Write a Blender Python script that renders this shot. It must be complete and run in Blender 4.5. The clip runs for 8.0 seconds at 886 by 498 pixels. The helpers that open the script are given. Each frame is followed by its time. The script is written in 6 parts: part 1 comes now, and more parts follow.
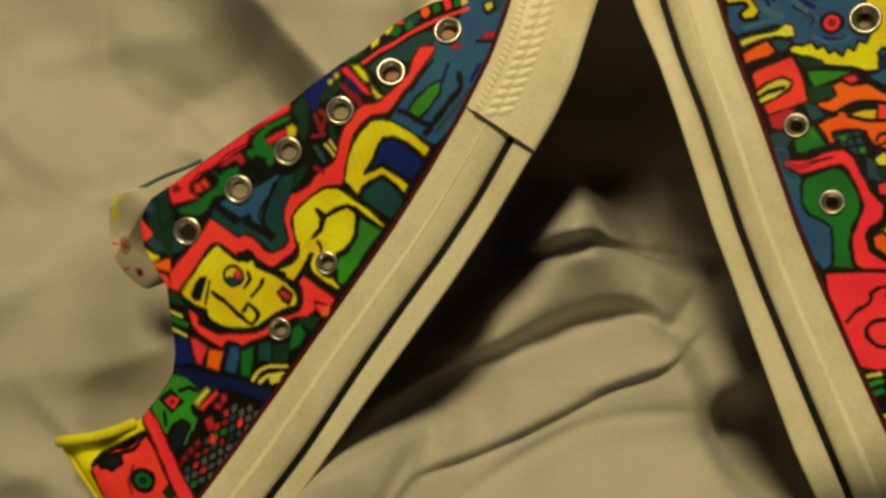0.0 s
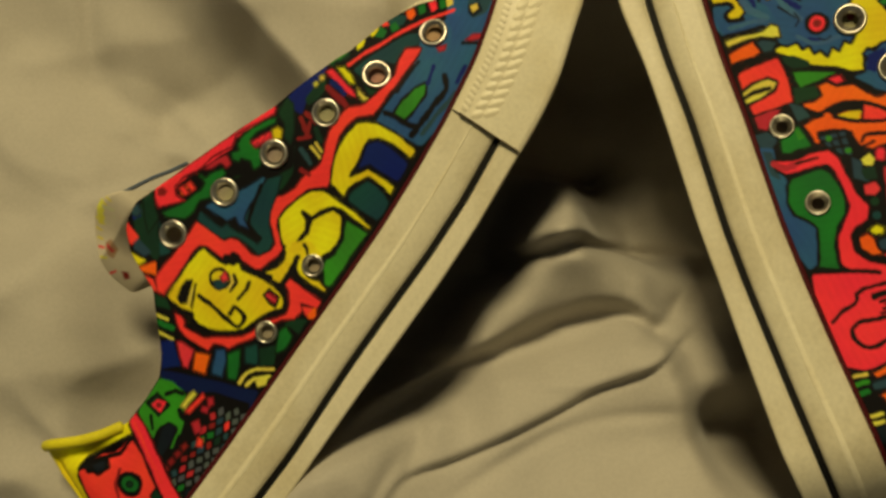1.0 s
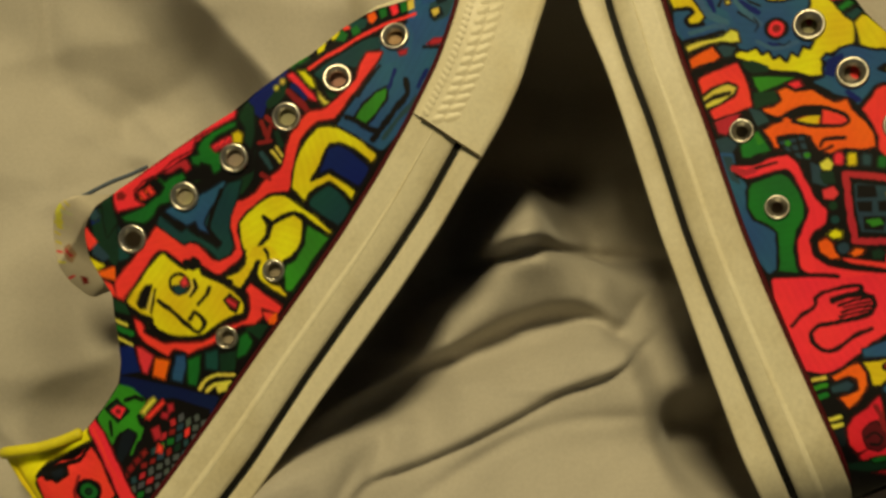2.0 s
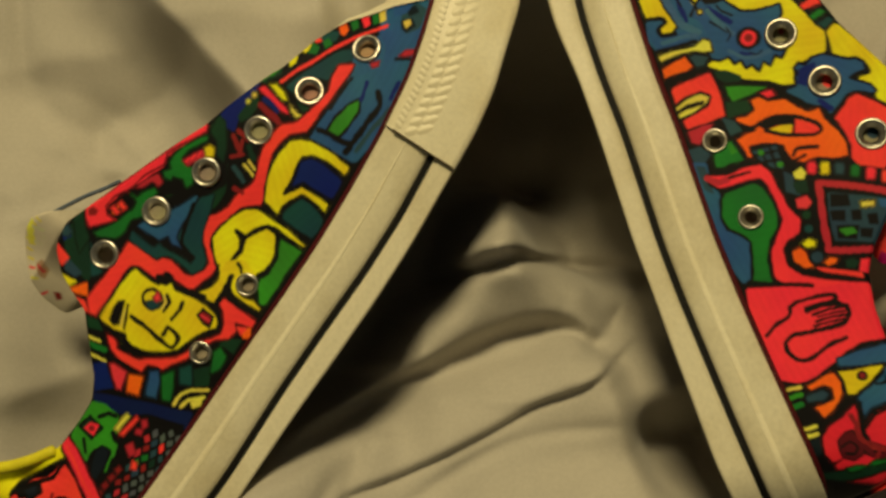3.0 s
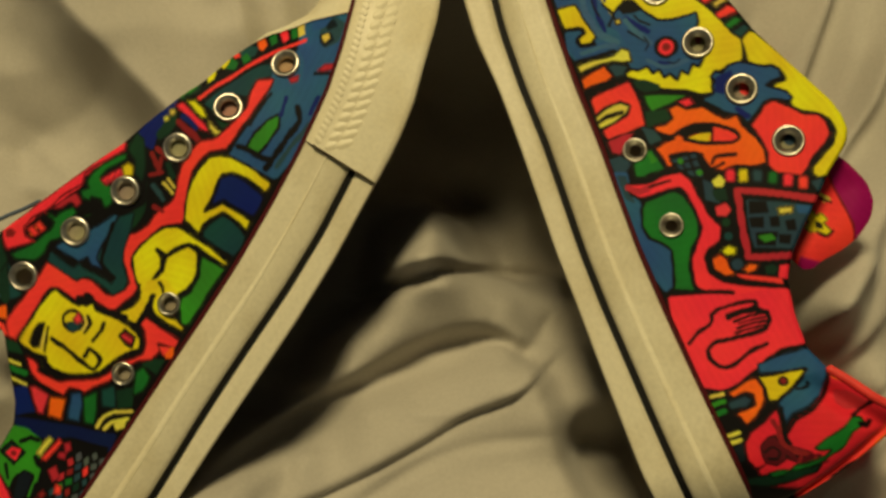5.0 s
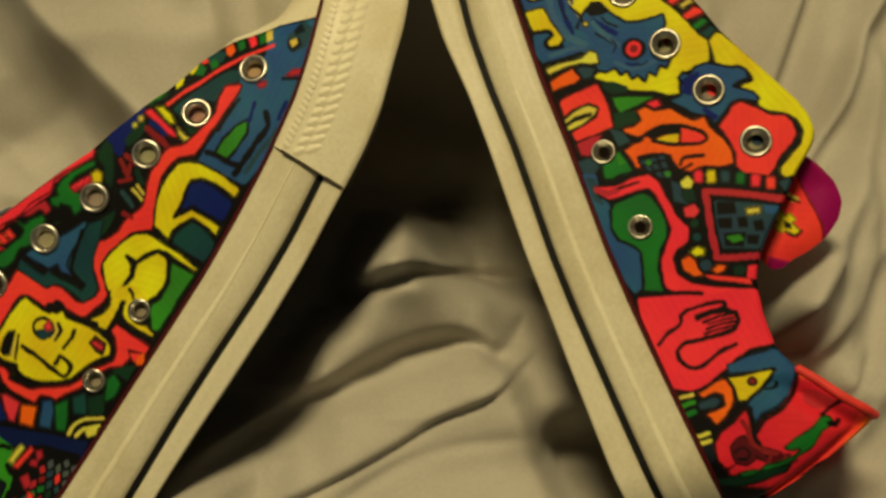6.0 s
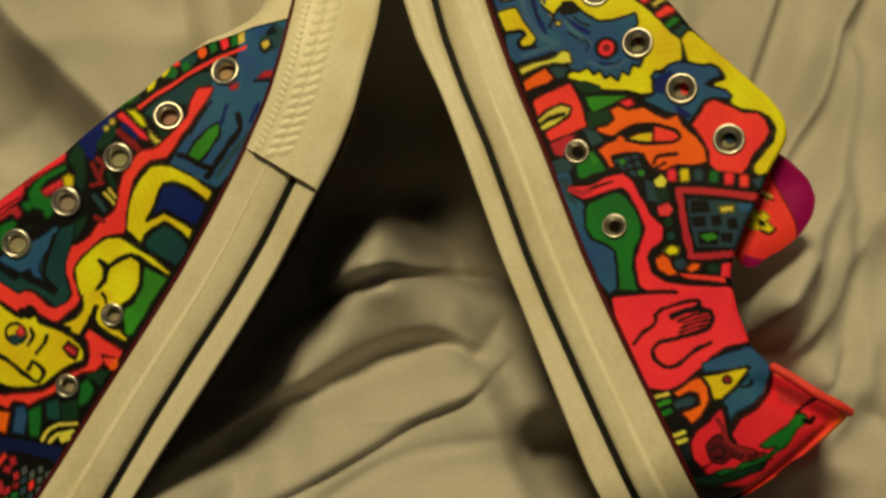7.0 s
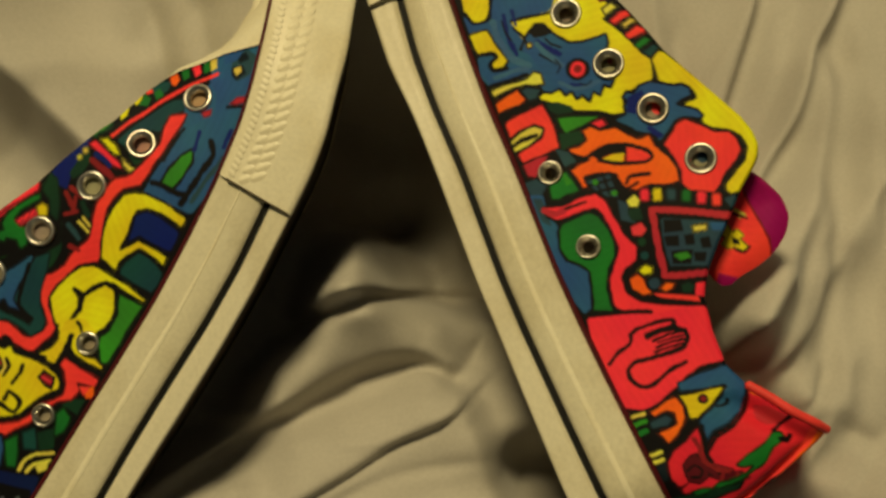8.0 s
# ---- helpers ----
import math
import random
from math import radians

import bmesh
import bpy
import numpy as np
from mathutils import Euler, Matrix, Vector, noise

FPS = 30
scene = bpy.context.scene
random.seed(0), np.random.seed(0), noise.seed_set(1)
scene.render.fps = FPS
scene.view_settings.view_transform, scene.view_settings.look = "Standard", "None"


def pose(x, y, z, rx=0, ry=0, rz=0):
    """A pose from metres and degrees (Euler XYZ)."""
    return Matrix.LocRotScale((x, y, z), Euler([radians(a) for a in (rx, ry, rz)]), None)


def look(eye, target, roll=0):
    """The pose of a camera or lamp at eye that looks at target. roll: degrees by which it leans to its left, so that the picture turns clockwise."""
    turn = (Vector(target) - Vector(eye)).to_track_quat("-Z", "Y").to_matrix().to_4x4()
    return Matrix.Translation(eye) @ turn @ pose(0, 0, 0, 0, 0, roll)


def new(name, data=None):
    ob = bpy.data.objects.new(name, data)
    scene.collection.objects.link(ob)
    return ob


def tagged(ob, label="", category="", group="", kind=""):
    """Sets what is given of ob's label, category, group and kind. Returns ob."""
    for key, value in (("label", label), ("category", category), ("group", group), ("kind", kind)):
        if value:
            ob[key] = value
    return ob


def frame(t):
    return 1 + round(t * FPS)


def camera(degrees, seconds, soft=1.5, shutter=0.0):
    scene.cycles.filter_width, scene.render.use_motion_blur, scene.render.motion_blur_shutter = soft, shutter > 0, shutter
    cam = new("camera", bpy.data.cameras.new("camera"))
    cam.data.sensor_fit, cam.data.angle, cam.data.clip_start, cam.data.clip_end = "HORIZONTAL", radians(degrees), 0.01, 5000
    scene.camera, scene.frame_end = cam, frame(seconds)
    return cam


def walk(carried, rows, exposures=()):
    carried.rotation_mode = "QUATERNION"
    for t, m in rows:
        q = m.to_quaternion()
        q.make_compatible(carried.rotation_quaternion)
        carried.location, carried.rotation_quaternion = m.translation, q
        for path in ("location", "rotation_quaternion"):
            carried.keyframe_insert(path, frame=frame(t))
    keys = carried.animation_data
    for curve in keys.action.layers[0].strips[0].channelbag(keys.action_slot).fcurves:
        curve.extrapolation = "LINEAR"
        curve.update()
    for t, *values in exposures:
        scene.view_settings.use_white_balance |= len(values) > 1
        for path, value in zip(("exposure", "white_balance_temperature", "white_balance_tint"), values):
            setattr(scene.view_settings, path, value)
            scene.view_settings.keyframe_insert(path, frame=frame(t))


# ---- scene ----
cam = camera(42.0, 8.0, soft=3.0)
PATH = [
    (0, (0.02054, -0.04513, 0.46971), (-0.08386, 0.18105, -1.51472), -23.47),
    (0.5, (0.01902, -0.04468, 0.46983), (-0.07534, 0.17850, -1.51543), -21.76),
    (1, (0.02322, -0.04412, 0.46918), (-0.07143, 0.18130, -1.51582), -21.72),
    (1.5, (0.02498, -0.04307, 0.46877), (-0.04015, 0.17710, -1.51801), -15.45),
    (3, (0.03132, -0.03897, 0.46718), (0.00606, 0.19247, -1.51922), -5.92),
    (3.5, (0.03587, -0.03916, 0.46633), (0.03006, 0.20314, -1.51893), -1.36),
    (4, (0.03984, -0.03774, 0.46634), (0.04402, 0.20920, -1.51835), 0.63),
    (4.5, (0.04084, -0.03587, 0.46626), (0.07025, 0.19836, -1.51976), 6.47),
    (6, (0.05250, -0.03336, 0.46718), (0.10346, 0.19740, -1.51881), 10.84),
    (6.5, (0.05521, -0.03441, 0.46667), (0.10993, 0.20271, -1.51847), 11.14),
    (7, (0.05781, -0.03340, 0.46618), (0.12620, 0.19850, -1.51915), 14.26),
    (7.5, (0.06107, -0.03237, 0.46634), (0.13603, 0.20808, -1.51774), 14.74),
    (8, (0.06606, -0.03196, 0.46687), (0.13748, 0.22965, -1.51466), 12.20),
]
walk(cam, [(t, look(eye, target, roll)) for t, eye, target, roll in PATH])

# ---- light: one warm ceiling lamp, bounced by the unseen, blue-tinted room ----
world = bpy.data.worlds.new("world")
scene.world = world
world.use_nodes = True
world.node_tree.nodes["Background"].inputs[0].default_value = (0.9, 0.75, 0.5, 1)
world.node_tree.nodes["Background"].inputs[1].default_value = 0.0


def area_lamp(name, eye, target, size, watts, colour):
    data = bpy.data.lights.new(name, "AREA")
    data.shape, data.size, data.energy, data.color = "DISK", size, watts, colour
    ob = new(name, data)
    ob.matrix_world = look(eye, target)
    return ob


area_lamp("ceiling_lamp", (-0.22, 1.08, 1.82), (0.05, 0.0, 0.0), 0.48, 33.9, (1.0, 0.812, 0.422))

# ---- materials ----


def node_mat(name, rough=0.6, metal=0.0):
    m = bpy.data.materials.new(name)
    m.use_nodes = True
    nt = m.node_tree
    bsdf = nt.nodes["Principled BSDF"]
    bsdf.inputs["Roughness"].default_value = rough
    bsdf.inputs["Metallic"].default_value = metal
    return m, nt, bsdf


def tex_noise(nt, scale, detail=4.0, rough=0.6):
    co = nt.nodes.new("ShaderNodeTexCoord")
    n = nt.nodes.new("ShaderNodeTexNoise")
    n.inputs["Scale"].default_value, n.inputs["Detail"].default_value, n.inputs["Roughness"].default_value = scale, detail, rough
    nt.links.new(co.outputs["Object"], n.inputs["Vector"])
    return n


def ramp(nt, source, stops):
    r = nt.nodes.new("ShaderNodeValToRGB")
    el = r.color_ramp.elements
    while len(el) < len(stops):
        el.new(0.5)
    for e, (p, c) in zip(el, stops):
        e.position, e.color = p, (*c, 1)
    nt.links.new(source, r.inputs["Fac"])
    return r


def mixed(nt, a, b, fac, how="MULTIPLY"):
    mx = nt.nodes.new("ShaderNodeMix")
    mx.data_type, mx.blend_type = "RGBA", how
    if isinstance(fac, float):
        mx.inputs[0].default_value = fac
    else:
        nt.links.new(fac, mx.inputs[0])
    for sock, value in ((mx.inputs[6], a), (mx.inputs[7], b)):
        if isinstance(value, tuple):
            sock.default_value = (*value, 1)
        else:
            nt.links.new(value, sock)
    return mx.outputs[2]


def bumped(nt, bsdf, heights, dist):
    """heights: (socket, strength) pairs chained into the normal."""
    last = None
    for sock, strength in heights:
        b = nt.nodes.new("ShaderNodeBump")
        b.inputs["Strength"].default_value, b.inputs["Distance"].default_value = strength, dist
        nt.links.new(sock, b.inputs["Height"])
        if last:
            nt.links.new(last.outputs[0], b.inputs["Normal"])
        last = b
    nt.links.new(last.outputs[0], bsdf.inputs["Normal"])


def speckled(name, colour, rough, spec=0.5, dirt=(0.7, 0.66, 0.58), big=25.0, fine=900.0, bump=0.15, metal=0.0, dist=0.0004):
    """A plain stuff with stains at one scale and grain at another."""
    m, nt, bsdf = node_mat(name, rough, metal)
    bsdf.inputs["Specular IOR Level"].default_value = spec
    big_n, fine_n = tex_noise(nt, big, 5.0), tex_noise(nt, fine, 2.0)
    stain = ramp(nt, big_n.outputs[0], ((0.36, dirt), (0.56, (1, 1, 1))))
    grain = ramp(nt, fine_n.outputs[0], ((0.25, (0.88, 0.88, 0.88)), (0.7, (1, 1, 1))))
    c = mixed(nt, colour, stain.outputs[0], 1.0)
    c = mixed(nt, c, grain.outputs[0], 1.0)
    nt.links.new(c, bsdf.inputs["Base Color"])
    bumped(nt, bsdf, ((fine_n.outputs[0], bump), (big_n.outputs[0], bump)), dist)
    return m


def weave(nt, scale):
    """Two crossed waves: threads of a plain weave."""
    co = nt.nodes.new("ShaderNodeTexCoord")
    out = []
    for axis in ("X", "Y"):
        w = nt.nodes.new("ShaderNodeTexWave")
        w.bands_direction = axis
        w.inputs["Scale"].default_value, w.inputs["Distortion"].default_value = scale, 0.6
        w.inputs["Detail"].default_value = 1.0
        nt.links.new(co.outputs["Object"], w.inputs["Vector"])
        out.append(w.outputs["Fac"])
    return out


def painted_canvas():
    """Canvas drawn over with felt pens: the colour comes from the drawing, the streaks from the pen."""
    m, nt, bsdf = node_mat("painted_canvas", 0.62)
    att = nt.nodes.new("ShaderNodeAttribute")
    att.attribute_name = "drawing"
    streak, fine = tex_noise(nt, 160.0, 3.0), tex_noise(nt, 1500.0, 2.0)
    a = ramp(nt, streak.outputs[0], ((0.3, (0.92, 0.92, 0.92)), (0.65, (1, 1, 1))))
    b = ramp(nt, fine.outputs[0], ((0.3, (0.95, 0.95, 0.95)), (0.6, (1, 1, 1))))
    c = mixed(nt, att.outputs["Color"], a.outputs[0], 1.0)
    c = mixed(nt, c, b.outputs[0], 1.0)
    nt.links.new(c, bsdf.inputs["Base Color"])
    wx, wy = weave(nt, 330.0)
    bumped(nt, bsdf, ((wx, 0.05), (wy, 0.05), (streak.outputs[0], 0.3)), 0.0003)
    bsdf.inputs["Specular IOR Level"].default_value = 0.12
    return m


def cotton_sheet():
    m, nt, bsdf = node_mat("cotton_sheet", 0.85)
    big, fine = tex_noise(nt, 9.0, 4.0), tex_noise(nt, 700.0, 3.0)
    a = ramp(nt, big.outputs[0], ((0.3, (0.45, 0.424, 0.372)), (0.7, (0.54, 0.508, 0.448))))
    b = ramp(nt, fine.outputs[0], ((0.25, (0.9, 0.9, 0.9)), (0.7, (1, 1, 1))))
    nt.links.new(mixed(nt, a.outputs[0], b.outputs[0], 1.0), bsdf.inputs["Base Color"])
    wx, wy = weave(nt, 420.0)
    mid = tex_noise(nt, 60.0, 3.0)
    bumped(nt, bsdf, ((wx, 0.05), (wy, 0.05), (mid.outputs[0], 0.35)), 0.0012)
    bsdf.inputs["Sheen Weight"].default_value = 0.15
    bsdf.inputs["Specular IOR Level"].default_value = 0.15
    return m


CANVAS = painted_canvas()
SHEET = cotton_sheet()
# foxing: the bumper's cream rubber again, darkened for the dimmer light on it
FOXING = speckled("dimmed_rubber", (0.72, 0.675, 0.505), 0.42, spec=0.32, dirt=(0.84, 0.81, 0.74), big=22.0, fine=700.0, bump=0.08)
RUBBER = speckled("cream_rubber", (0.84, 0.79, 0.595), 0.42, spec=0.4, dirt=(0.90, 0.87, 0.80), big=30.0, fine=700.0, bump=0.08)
BLACK_RUBBER = speckled("black_rubber", (0.006, 0.006, 0.006), 0.6, spec=0.15)
GUM = speckled("gum_rubber", (0.06, 0.04, 0.025), 0.7, spec=0.2)
GAP_SHADE = speckled("gap_shade", (0.09, 0.07, 0.04), 0.7, spec=0.2)
PIPING = speckled("maroon_piping", (0.075, 0.006, 0.010), 0.6, spec=0.15, fine=1200.0)
LINING = speckled("natural_lining", (0.34, 0.30, 0.23), 0.85, fine=1500.0, bump=0.25)
NICKEL = speckled("nickel", (0.70, 0.68, 0.62), 0.32, dirt=(0.75, 0.72, 0.66), big=300.0, bump=0.05, metal=1.0)
DULL_NICKEL = speckled("dull_nickel", (0.62, 0.60, 0.53), 0.34, dirt=(0.75, 0.72, 0.66), big=300.0, bump=0.05, metal=1.0)
# for walls out of view; the blue tint cools bounced light in the shadows
PLASTER = speckled("plaster", (0.33, 0.38, 0.50), 0.9, big=2.0, fine=60.0)
BOARDS = speckled("floor_boards", (0.16, 0.11, 0.07), 0.5, big=5.0)
MATTRESS = speckled("ticking", (0.6, 0.57, 0.5), 0.9)

# ---- mesh helpers ----


def mesh_of(name, verts, faces, material, smooth=True):
    me = bpy.data.meshes.new(name)
    me.from_pydata([tuple(v) for v in verts], [], [tuple(f) for f in faces])
    me.materials.append(material)
    me.polygons.foreach_set("use_smooth", [smooth] * len(me.polygons))
    me.update()
    return me


def part(name, me, parent=None, label=""):
    ob = new(name, me)
    ob.parent = parent
    return tagged(ob, label)


def grid_faces(rows, cols, base=0, closed=False):
    """Quads of a grid of vertices stored row by row."""
    out = []
    for r in range(rows - 1):
        for c in range(cols if closed else cols - 1):
            d = (c + 1) % cols
            out.append((base + r * cols + c, base + r * cols + d, base + (r + 1) * cols + d, base + (r + 1) * cols + c))
    return out


def box(name, lo, hi, material, kind="structure", bevel=0.0):
    bm = bmesh.new()
    bmesh.ops.create_cube(bm, size=1.0)
    size, mid = Vector(hi) - Vector(lo), (Vector(hi) + Vector(lo)) / 2
    for v in bm.verts:
        v.co = Vector((v.co.x * size.x, v.co.y * size.y, v.co.z * size.z)) + mid
    if bevel:
        bmesh.ops.bevel(bm, geom=bm.edges[:], offset=bevel, segments=3, affect="EDGES")
    me = bpy.data.meshes.new(name)
    bm.to_mesh(me)
    bm.free()
    me.materials.append(material)
    return tagged(new(name, me), kind=kind)


# ---- the closed room round the bed ----
box("floor", (-1.9, -2.2, -0.60), (2.1, 1.8, -0.55), BOARDS)
box("ceiling", (-1.9, -2.2, 1.95), (2.1, 1.8, 2.05), PLASTER)
box("wall_west", (-2.0, -2.2, -0.60), (-1.9, 1.8, 2.05), PLASTER)
box("wall_east", (2.1, -2.2, -0.60), (2.2, 1.8, 2.05), PLASTER)
box("wall_south", (-2.0, -2.3, -0.60), (2.2, -2.2, 2.05), PLASTER)
box("wall_north", (-2.0, 1.8, -0.60), (2.2, 1.9, 2.05), PLASTER)
tagged(box("mattress", (-0.75, -0.75, -0.55), (0.95, 0.75, -0.095), MATTRESS, kind="thing", bevel=0.04),
       "plain pale mattress hidden under a crumpled cotton sheet", "mattress")


# ---- the crumpled sheet ----


def fold(X, Y, a, b, height, wide_left, wide_right, bow=0.0, ends=0.03, power=1.7):
    """A ridge of cloth from a to b (metres); it falls off over its own width on either side, and bows sideways."""
    a, b = np.array(a), np.array(b)
    d = b - a
    length = np.hypot(*d)
    d = d / length
    s = (X - a[0]) * d[0] + (Y - a[1]) * d[1]
    k = np.clip(s / length, 0, 1)
    q = (X - a[0]) * -d[1] + (Y - a[1]) * d[0] - bow * 4 * k * (1 - k)
    wide = np.where(q > 0, wide_left, wide_right)
    over = np.maximum(np.maximum(-s, s - length), 0) / ends
    return height * np.exp(-np.abs(q / wide) ** power) * np.exp(-over ** 2)


FOLDS, WANDERING = [], []


def ridge(*shape):
    FOLDS.append(shape)


def wandering(*shape):
    WANDERING.append(shape)


# straight folds: ends, height, width on either side, bow, fade at the ends, sharpness
ridge((-0.048, -0.125), (0.096, -0.077), 0.0260, 0.0540, 0.0600, 0.0040, 0.012, 7)
ridge((0.036, 0.0080), (0.050, 0.0110), 0.0260, 0.0200, 0.0200, 0.0000, 0.011, 1.9)
ridge((0.070, 0.022), (0.084, 0.010), -0.0140, 0.0120, 0.0100, 0.0000, 0.012, 2)
ridge((0.045, 0.010), (0.049, 0.034), 0.0340, 0.0140, 0.0130, 0.0000, 0.010, 2)
ridge((0.067, 0.045), (0.083, 0.027), -0.0320, 0.0150, 0.0160, 0.0000, 0.012, 2)
ridge((0.022, -0.030), (0.066, -0.016), 0.0190, 0.0180, 0.0400, 0.0000, 0.016, 3)
ridge((-0.036, -0.066), (0.000, -0.033), 0.0160, 0.0180, 0.0140, 0.0000, 0.030)
ridge((0.110, -0.006), (0.118, -0.036), 0.0260, 0.0220, 0.0340, 0.0000, 0.014, 2.2)
ridge((0.113, -0.092), (0.147, -0.083), 0.0460, 0.0120, 0.0400, 0.0000, 0.030)
ridge((0.060, -0.092), (0.098, -0.092), 0.0120, 0.0260, 0.0400, 0.0000, 0.016, 3)
ridge((0.072, -0.031), (0.080, -0.031), 0.0040, 0.0060, 0.0060, 0.0000, 0.010)
ridge((-0.064, -0.110), (0.024, -0.094), 0.0100, 0.0300, 0.0600, 0.0000, 0.030)
ridge((-0.020, -0.091), (-0.014, -0.078), -0.0030, 0.0030, 0.0030, 0.0000, 0.010)
ridge((-0.064, -0.115), (-0.025, -0.081), 0.0200, 0.0300, 0.0340, 0.0000, 0.020, 2.8)
ridge((-0.034, -0.078), (-0.003, -0.061), 0.0100, 0.0080, 0.0160, 0.0000, 0.020)
ridge((-0.178, 0.098), (-0.153, 0.082), -0.0060, 0.0180, 0.0180, 0.0000, 0.030)
ridge((-0.151, 0.086), (-0.135, 0.072), -0.0040, 0.0140, 0.0140, 0.0000, 0.030)
ridge((-0.172, 0.053), (-0.143, 0.037), 0.0060, 0.0240, 0.0120, 0.0000, 0.050)
ridge((-0.137, 0.051), (-0.117, 0.039), -0.0040, 0.0140, 0.0140, 0.0000, 0.030)
ridge((-0.202, 0.036), (-0.132, 0.007), 0.0060, 0.0240, 0.0130, 0.0040, 0.050)
ridge((-0.191, -0.052), (-0.127, -0.041), 0.0080, 0.0250, 0.0140, 0.0000, 0.050)
ridge((-0.204, -0.011), (-0.156, -0.020), 0.0050, 0.0250, 0.0180, 0.0000, 0.060)
ridge((-0.175, -0.079), (-0.154, -0.085), 0.0080, 0.0140, 0.0120, 0.0000, 0.030)
ridge((-0.033, 0.144), (-0.024, 0.109), 0.0150, 0.0075, 0.0150, 0.0000, 0.020)
ridge((-0.014, 0.143), (-0.008, 0.112), 0.0080, 0.0080, 0.0120, 0.0000, 0.020)
ridge((0.320, 0.170), (0.290, -0.120), 0.0240, 0.1000, 0.0700, 0.0000, 0.060, 2)
ridge((0.226, -0.030), (0.216, -0.110), 0.0230, 0.0320, 0.0300, 0.0000, 0.024, 2.4)
ridge((0.275, 0.060), (0.262, -0.090), 0.0300, 0.0600, 0.0420, 0.0000, 0.040, 3)
ridge((0.110, -0.061), (0.127, -0.063), -0.0220, 0.0110, 0.0140, 0.0000, 0.010, 2.4)
ridge((-0.162, -0.016), (-0.134, -0.150), 0.0340, 0.0340, 0.0600, 0.0000, 0.030, 3.2)
ridge((0.088, 0.008), (0.096, -0.018), -0.0120, 0.0120, 0.0120, 0.0000, 0.012, 2)
ridge((0.216, 0.026), (0.188, -0.022), 0.0330, 0.0320, 0.0240, 0.0000, 0.022, 2)
ridge((0.2245, -0.0518), (0.2275, -0.0537), -0.0040, 0.0040, 0.0040, 0.0000, 0.006)
ridge((0.2494, 0.0947), (0.2547, 0.0910), -0.0050, 0.0100, 0.0100, 0.0000, 0.014)
ridge((0.2399, -0.0217), (0.2371, -0.0479), -0.0030, 0.0040, 0.0080, 0.0000, 0.020)
ridge((0.062, 0.095), (0.064, 0.051), -0.0460, 0.0320, 0.0320, 0.0000, 0.014, 2.5)
# bunched fold between the toes, raised out of sight to keep light from the gap
ridge((0.066, 0.193), (0.061, 0.116), 0.0800, 0.0260, 0.0260, 0.0000, 0.014, 2.5)
ridge((-0.080, -0.152), (0.115, -0.104), 0.0280, 0.0750, 0.0600, 0.0000, 0.030, 2)
ridge((0.187, 0.020), (0.182, -0.008), 0.0290, 0.0200, 0.0180, 0.0000, 0.014, 2)
ridge((0.208, -0.042), (0.204, -0.066), 0.0160, 0.0180, 0.0180, 0.0000, 0.012, 2)
ridge((-0.110, 0.195), (-0.020, 0.205), 0.0400, 0.0600, 0.0600, 0.0000, 0.030, 2)
ridge((0.197, 0.004), (0.186, -0.010), 0.0150, 0.0130, 0.0130, 0.0000, 0.010, 2)
ridge((0.214, -0.112), (0.250, -0.106), 0.0240, 0.0500, 0.0500, 0.0000, 0.016, 2)
# folds that wander: height, width on either side, fade at the ends, sharpness, the way they take
wandering(0.0480, 0.0420, 0.0125, 0.030, 1.5, ((-0.100, 0.134), (-0.089, 0.113), (-0.075, 0.097), (-0.058, 0.080), (-0.044, 0.066)))
wandering(0.0075, 0.0120, 0.0055, 0.020, 1.25, ((-0.032, -0.0600), (-0.012, -0.0475), (0.008, -0.0355), (0.032, -0.0233), (0.046, -0.0165), (0.058, -0.0127), (0.070, -0.0117), (0.080, -0.0165)))
wandering(0.0040, 0.0120, 0.0050, 0.012, 1.9, ((-0.022, -0.0545), (-0.010, -0.0450), (0.008, -0.0342), (0.022, -0.0272), (0.030, -0.0215)))
wandering(-0.0040, 0.0022, 0.0050, 0.015, 1.6, ((-0.012, -0.0510), (0.008, -0.0392), (0.032, -0.0270), (0.046, -0.0202), (0.058, -0.0166), (0.072, -0.0163), (0.081, -0.0225)))
wandering(0.0022, 0.0018, 0.0050, 0.006, 1.8, ((0.050, -0.0244), (0.062, -0.0224), (0.074, -0.0227), (0.079, -0.0262)))
wandering(0.0042, 0.0150, 0.0022, 0.012, 1.8, ((-0.014, -0.0850), (-0.008, -0.0762), (0.008, -0.0718), (0.031, -0.0609), (0.049, -0.0515), (0.061, -0.0440), (0.072, -0.0412), (0.082, -0.0360), (0.087, -0.0315)))
wandering(-0.0030, 0.0014, 0.0016, 0.012, 1.8, ((-0.014, -0.0870), (-0.008, -0.0780), (0.008, -0.0736), (0.031, -0.0627), (0.049, -0.0533), (0.061, -0.0458), (0.072, -0.0430), (0.082, -0.0378), (0.087, -0.0335)))
wandering(-0.0110, 0.0030, 0.0045, 0.014, 1.8, ((0.030, 0.0020), (0.044, 0.0040), (0.056, 0.0065), (0.070, 0.0110), (0.082, 0.0130), (0.094, 0.0100)))
wandering(0.0090, 0.0090, 0.0024, 0.010, 1.6, ((0.033, 0.0060), (0.044, 0.0082), (0.056, 0.0108), (0.068, 0.0150)))
wandering(0.0235, 0.0070, 0.0150, 0.015, 2.0, ((0.020, -0.0120), (0.036, -0.0045), (0.054, 0.0010), (0.070, 0.0040), (0.078, 0.0020)))
wandering(-0.0040, 0.0030, 0.0040, 0.012, 1.8, ((0.108, 0.0040), (0.103, -0.0020), (0.095, -0.0110), (0.091, -0.0165), (0.084, -0.0240)))
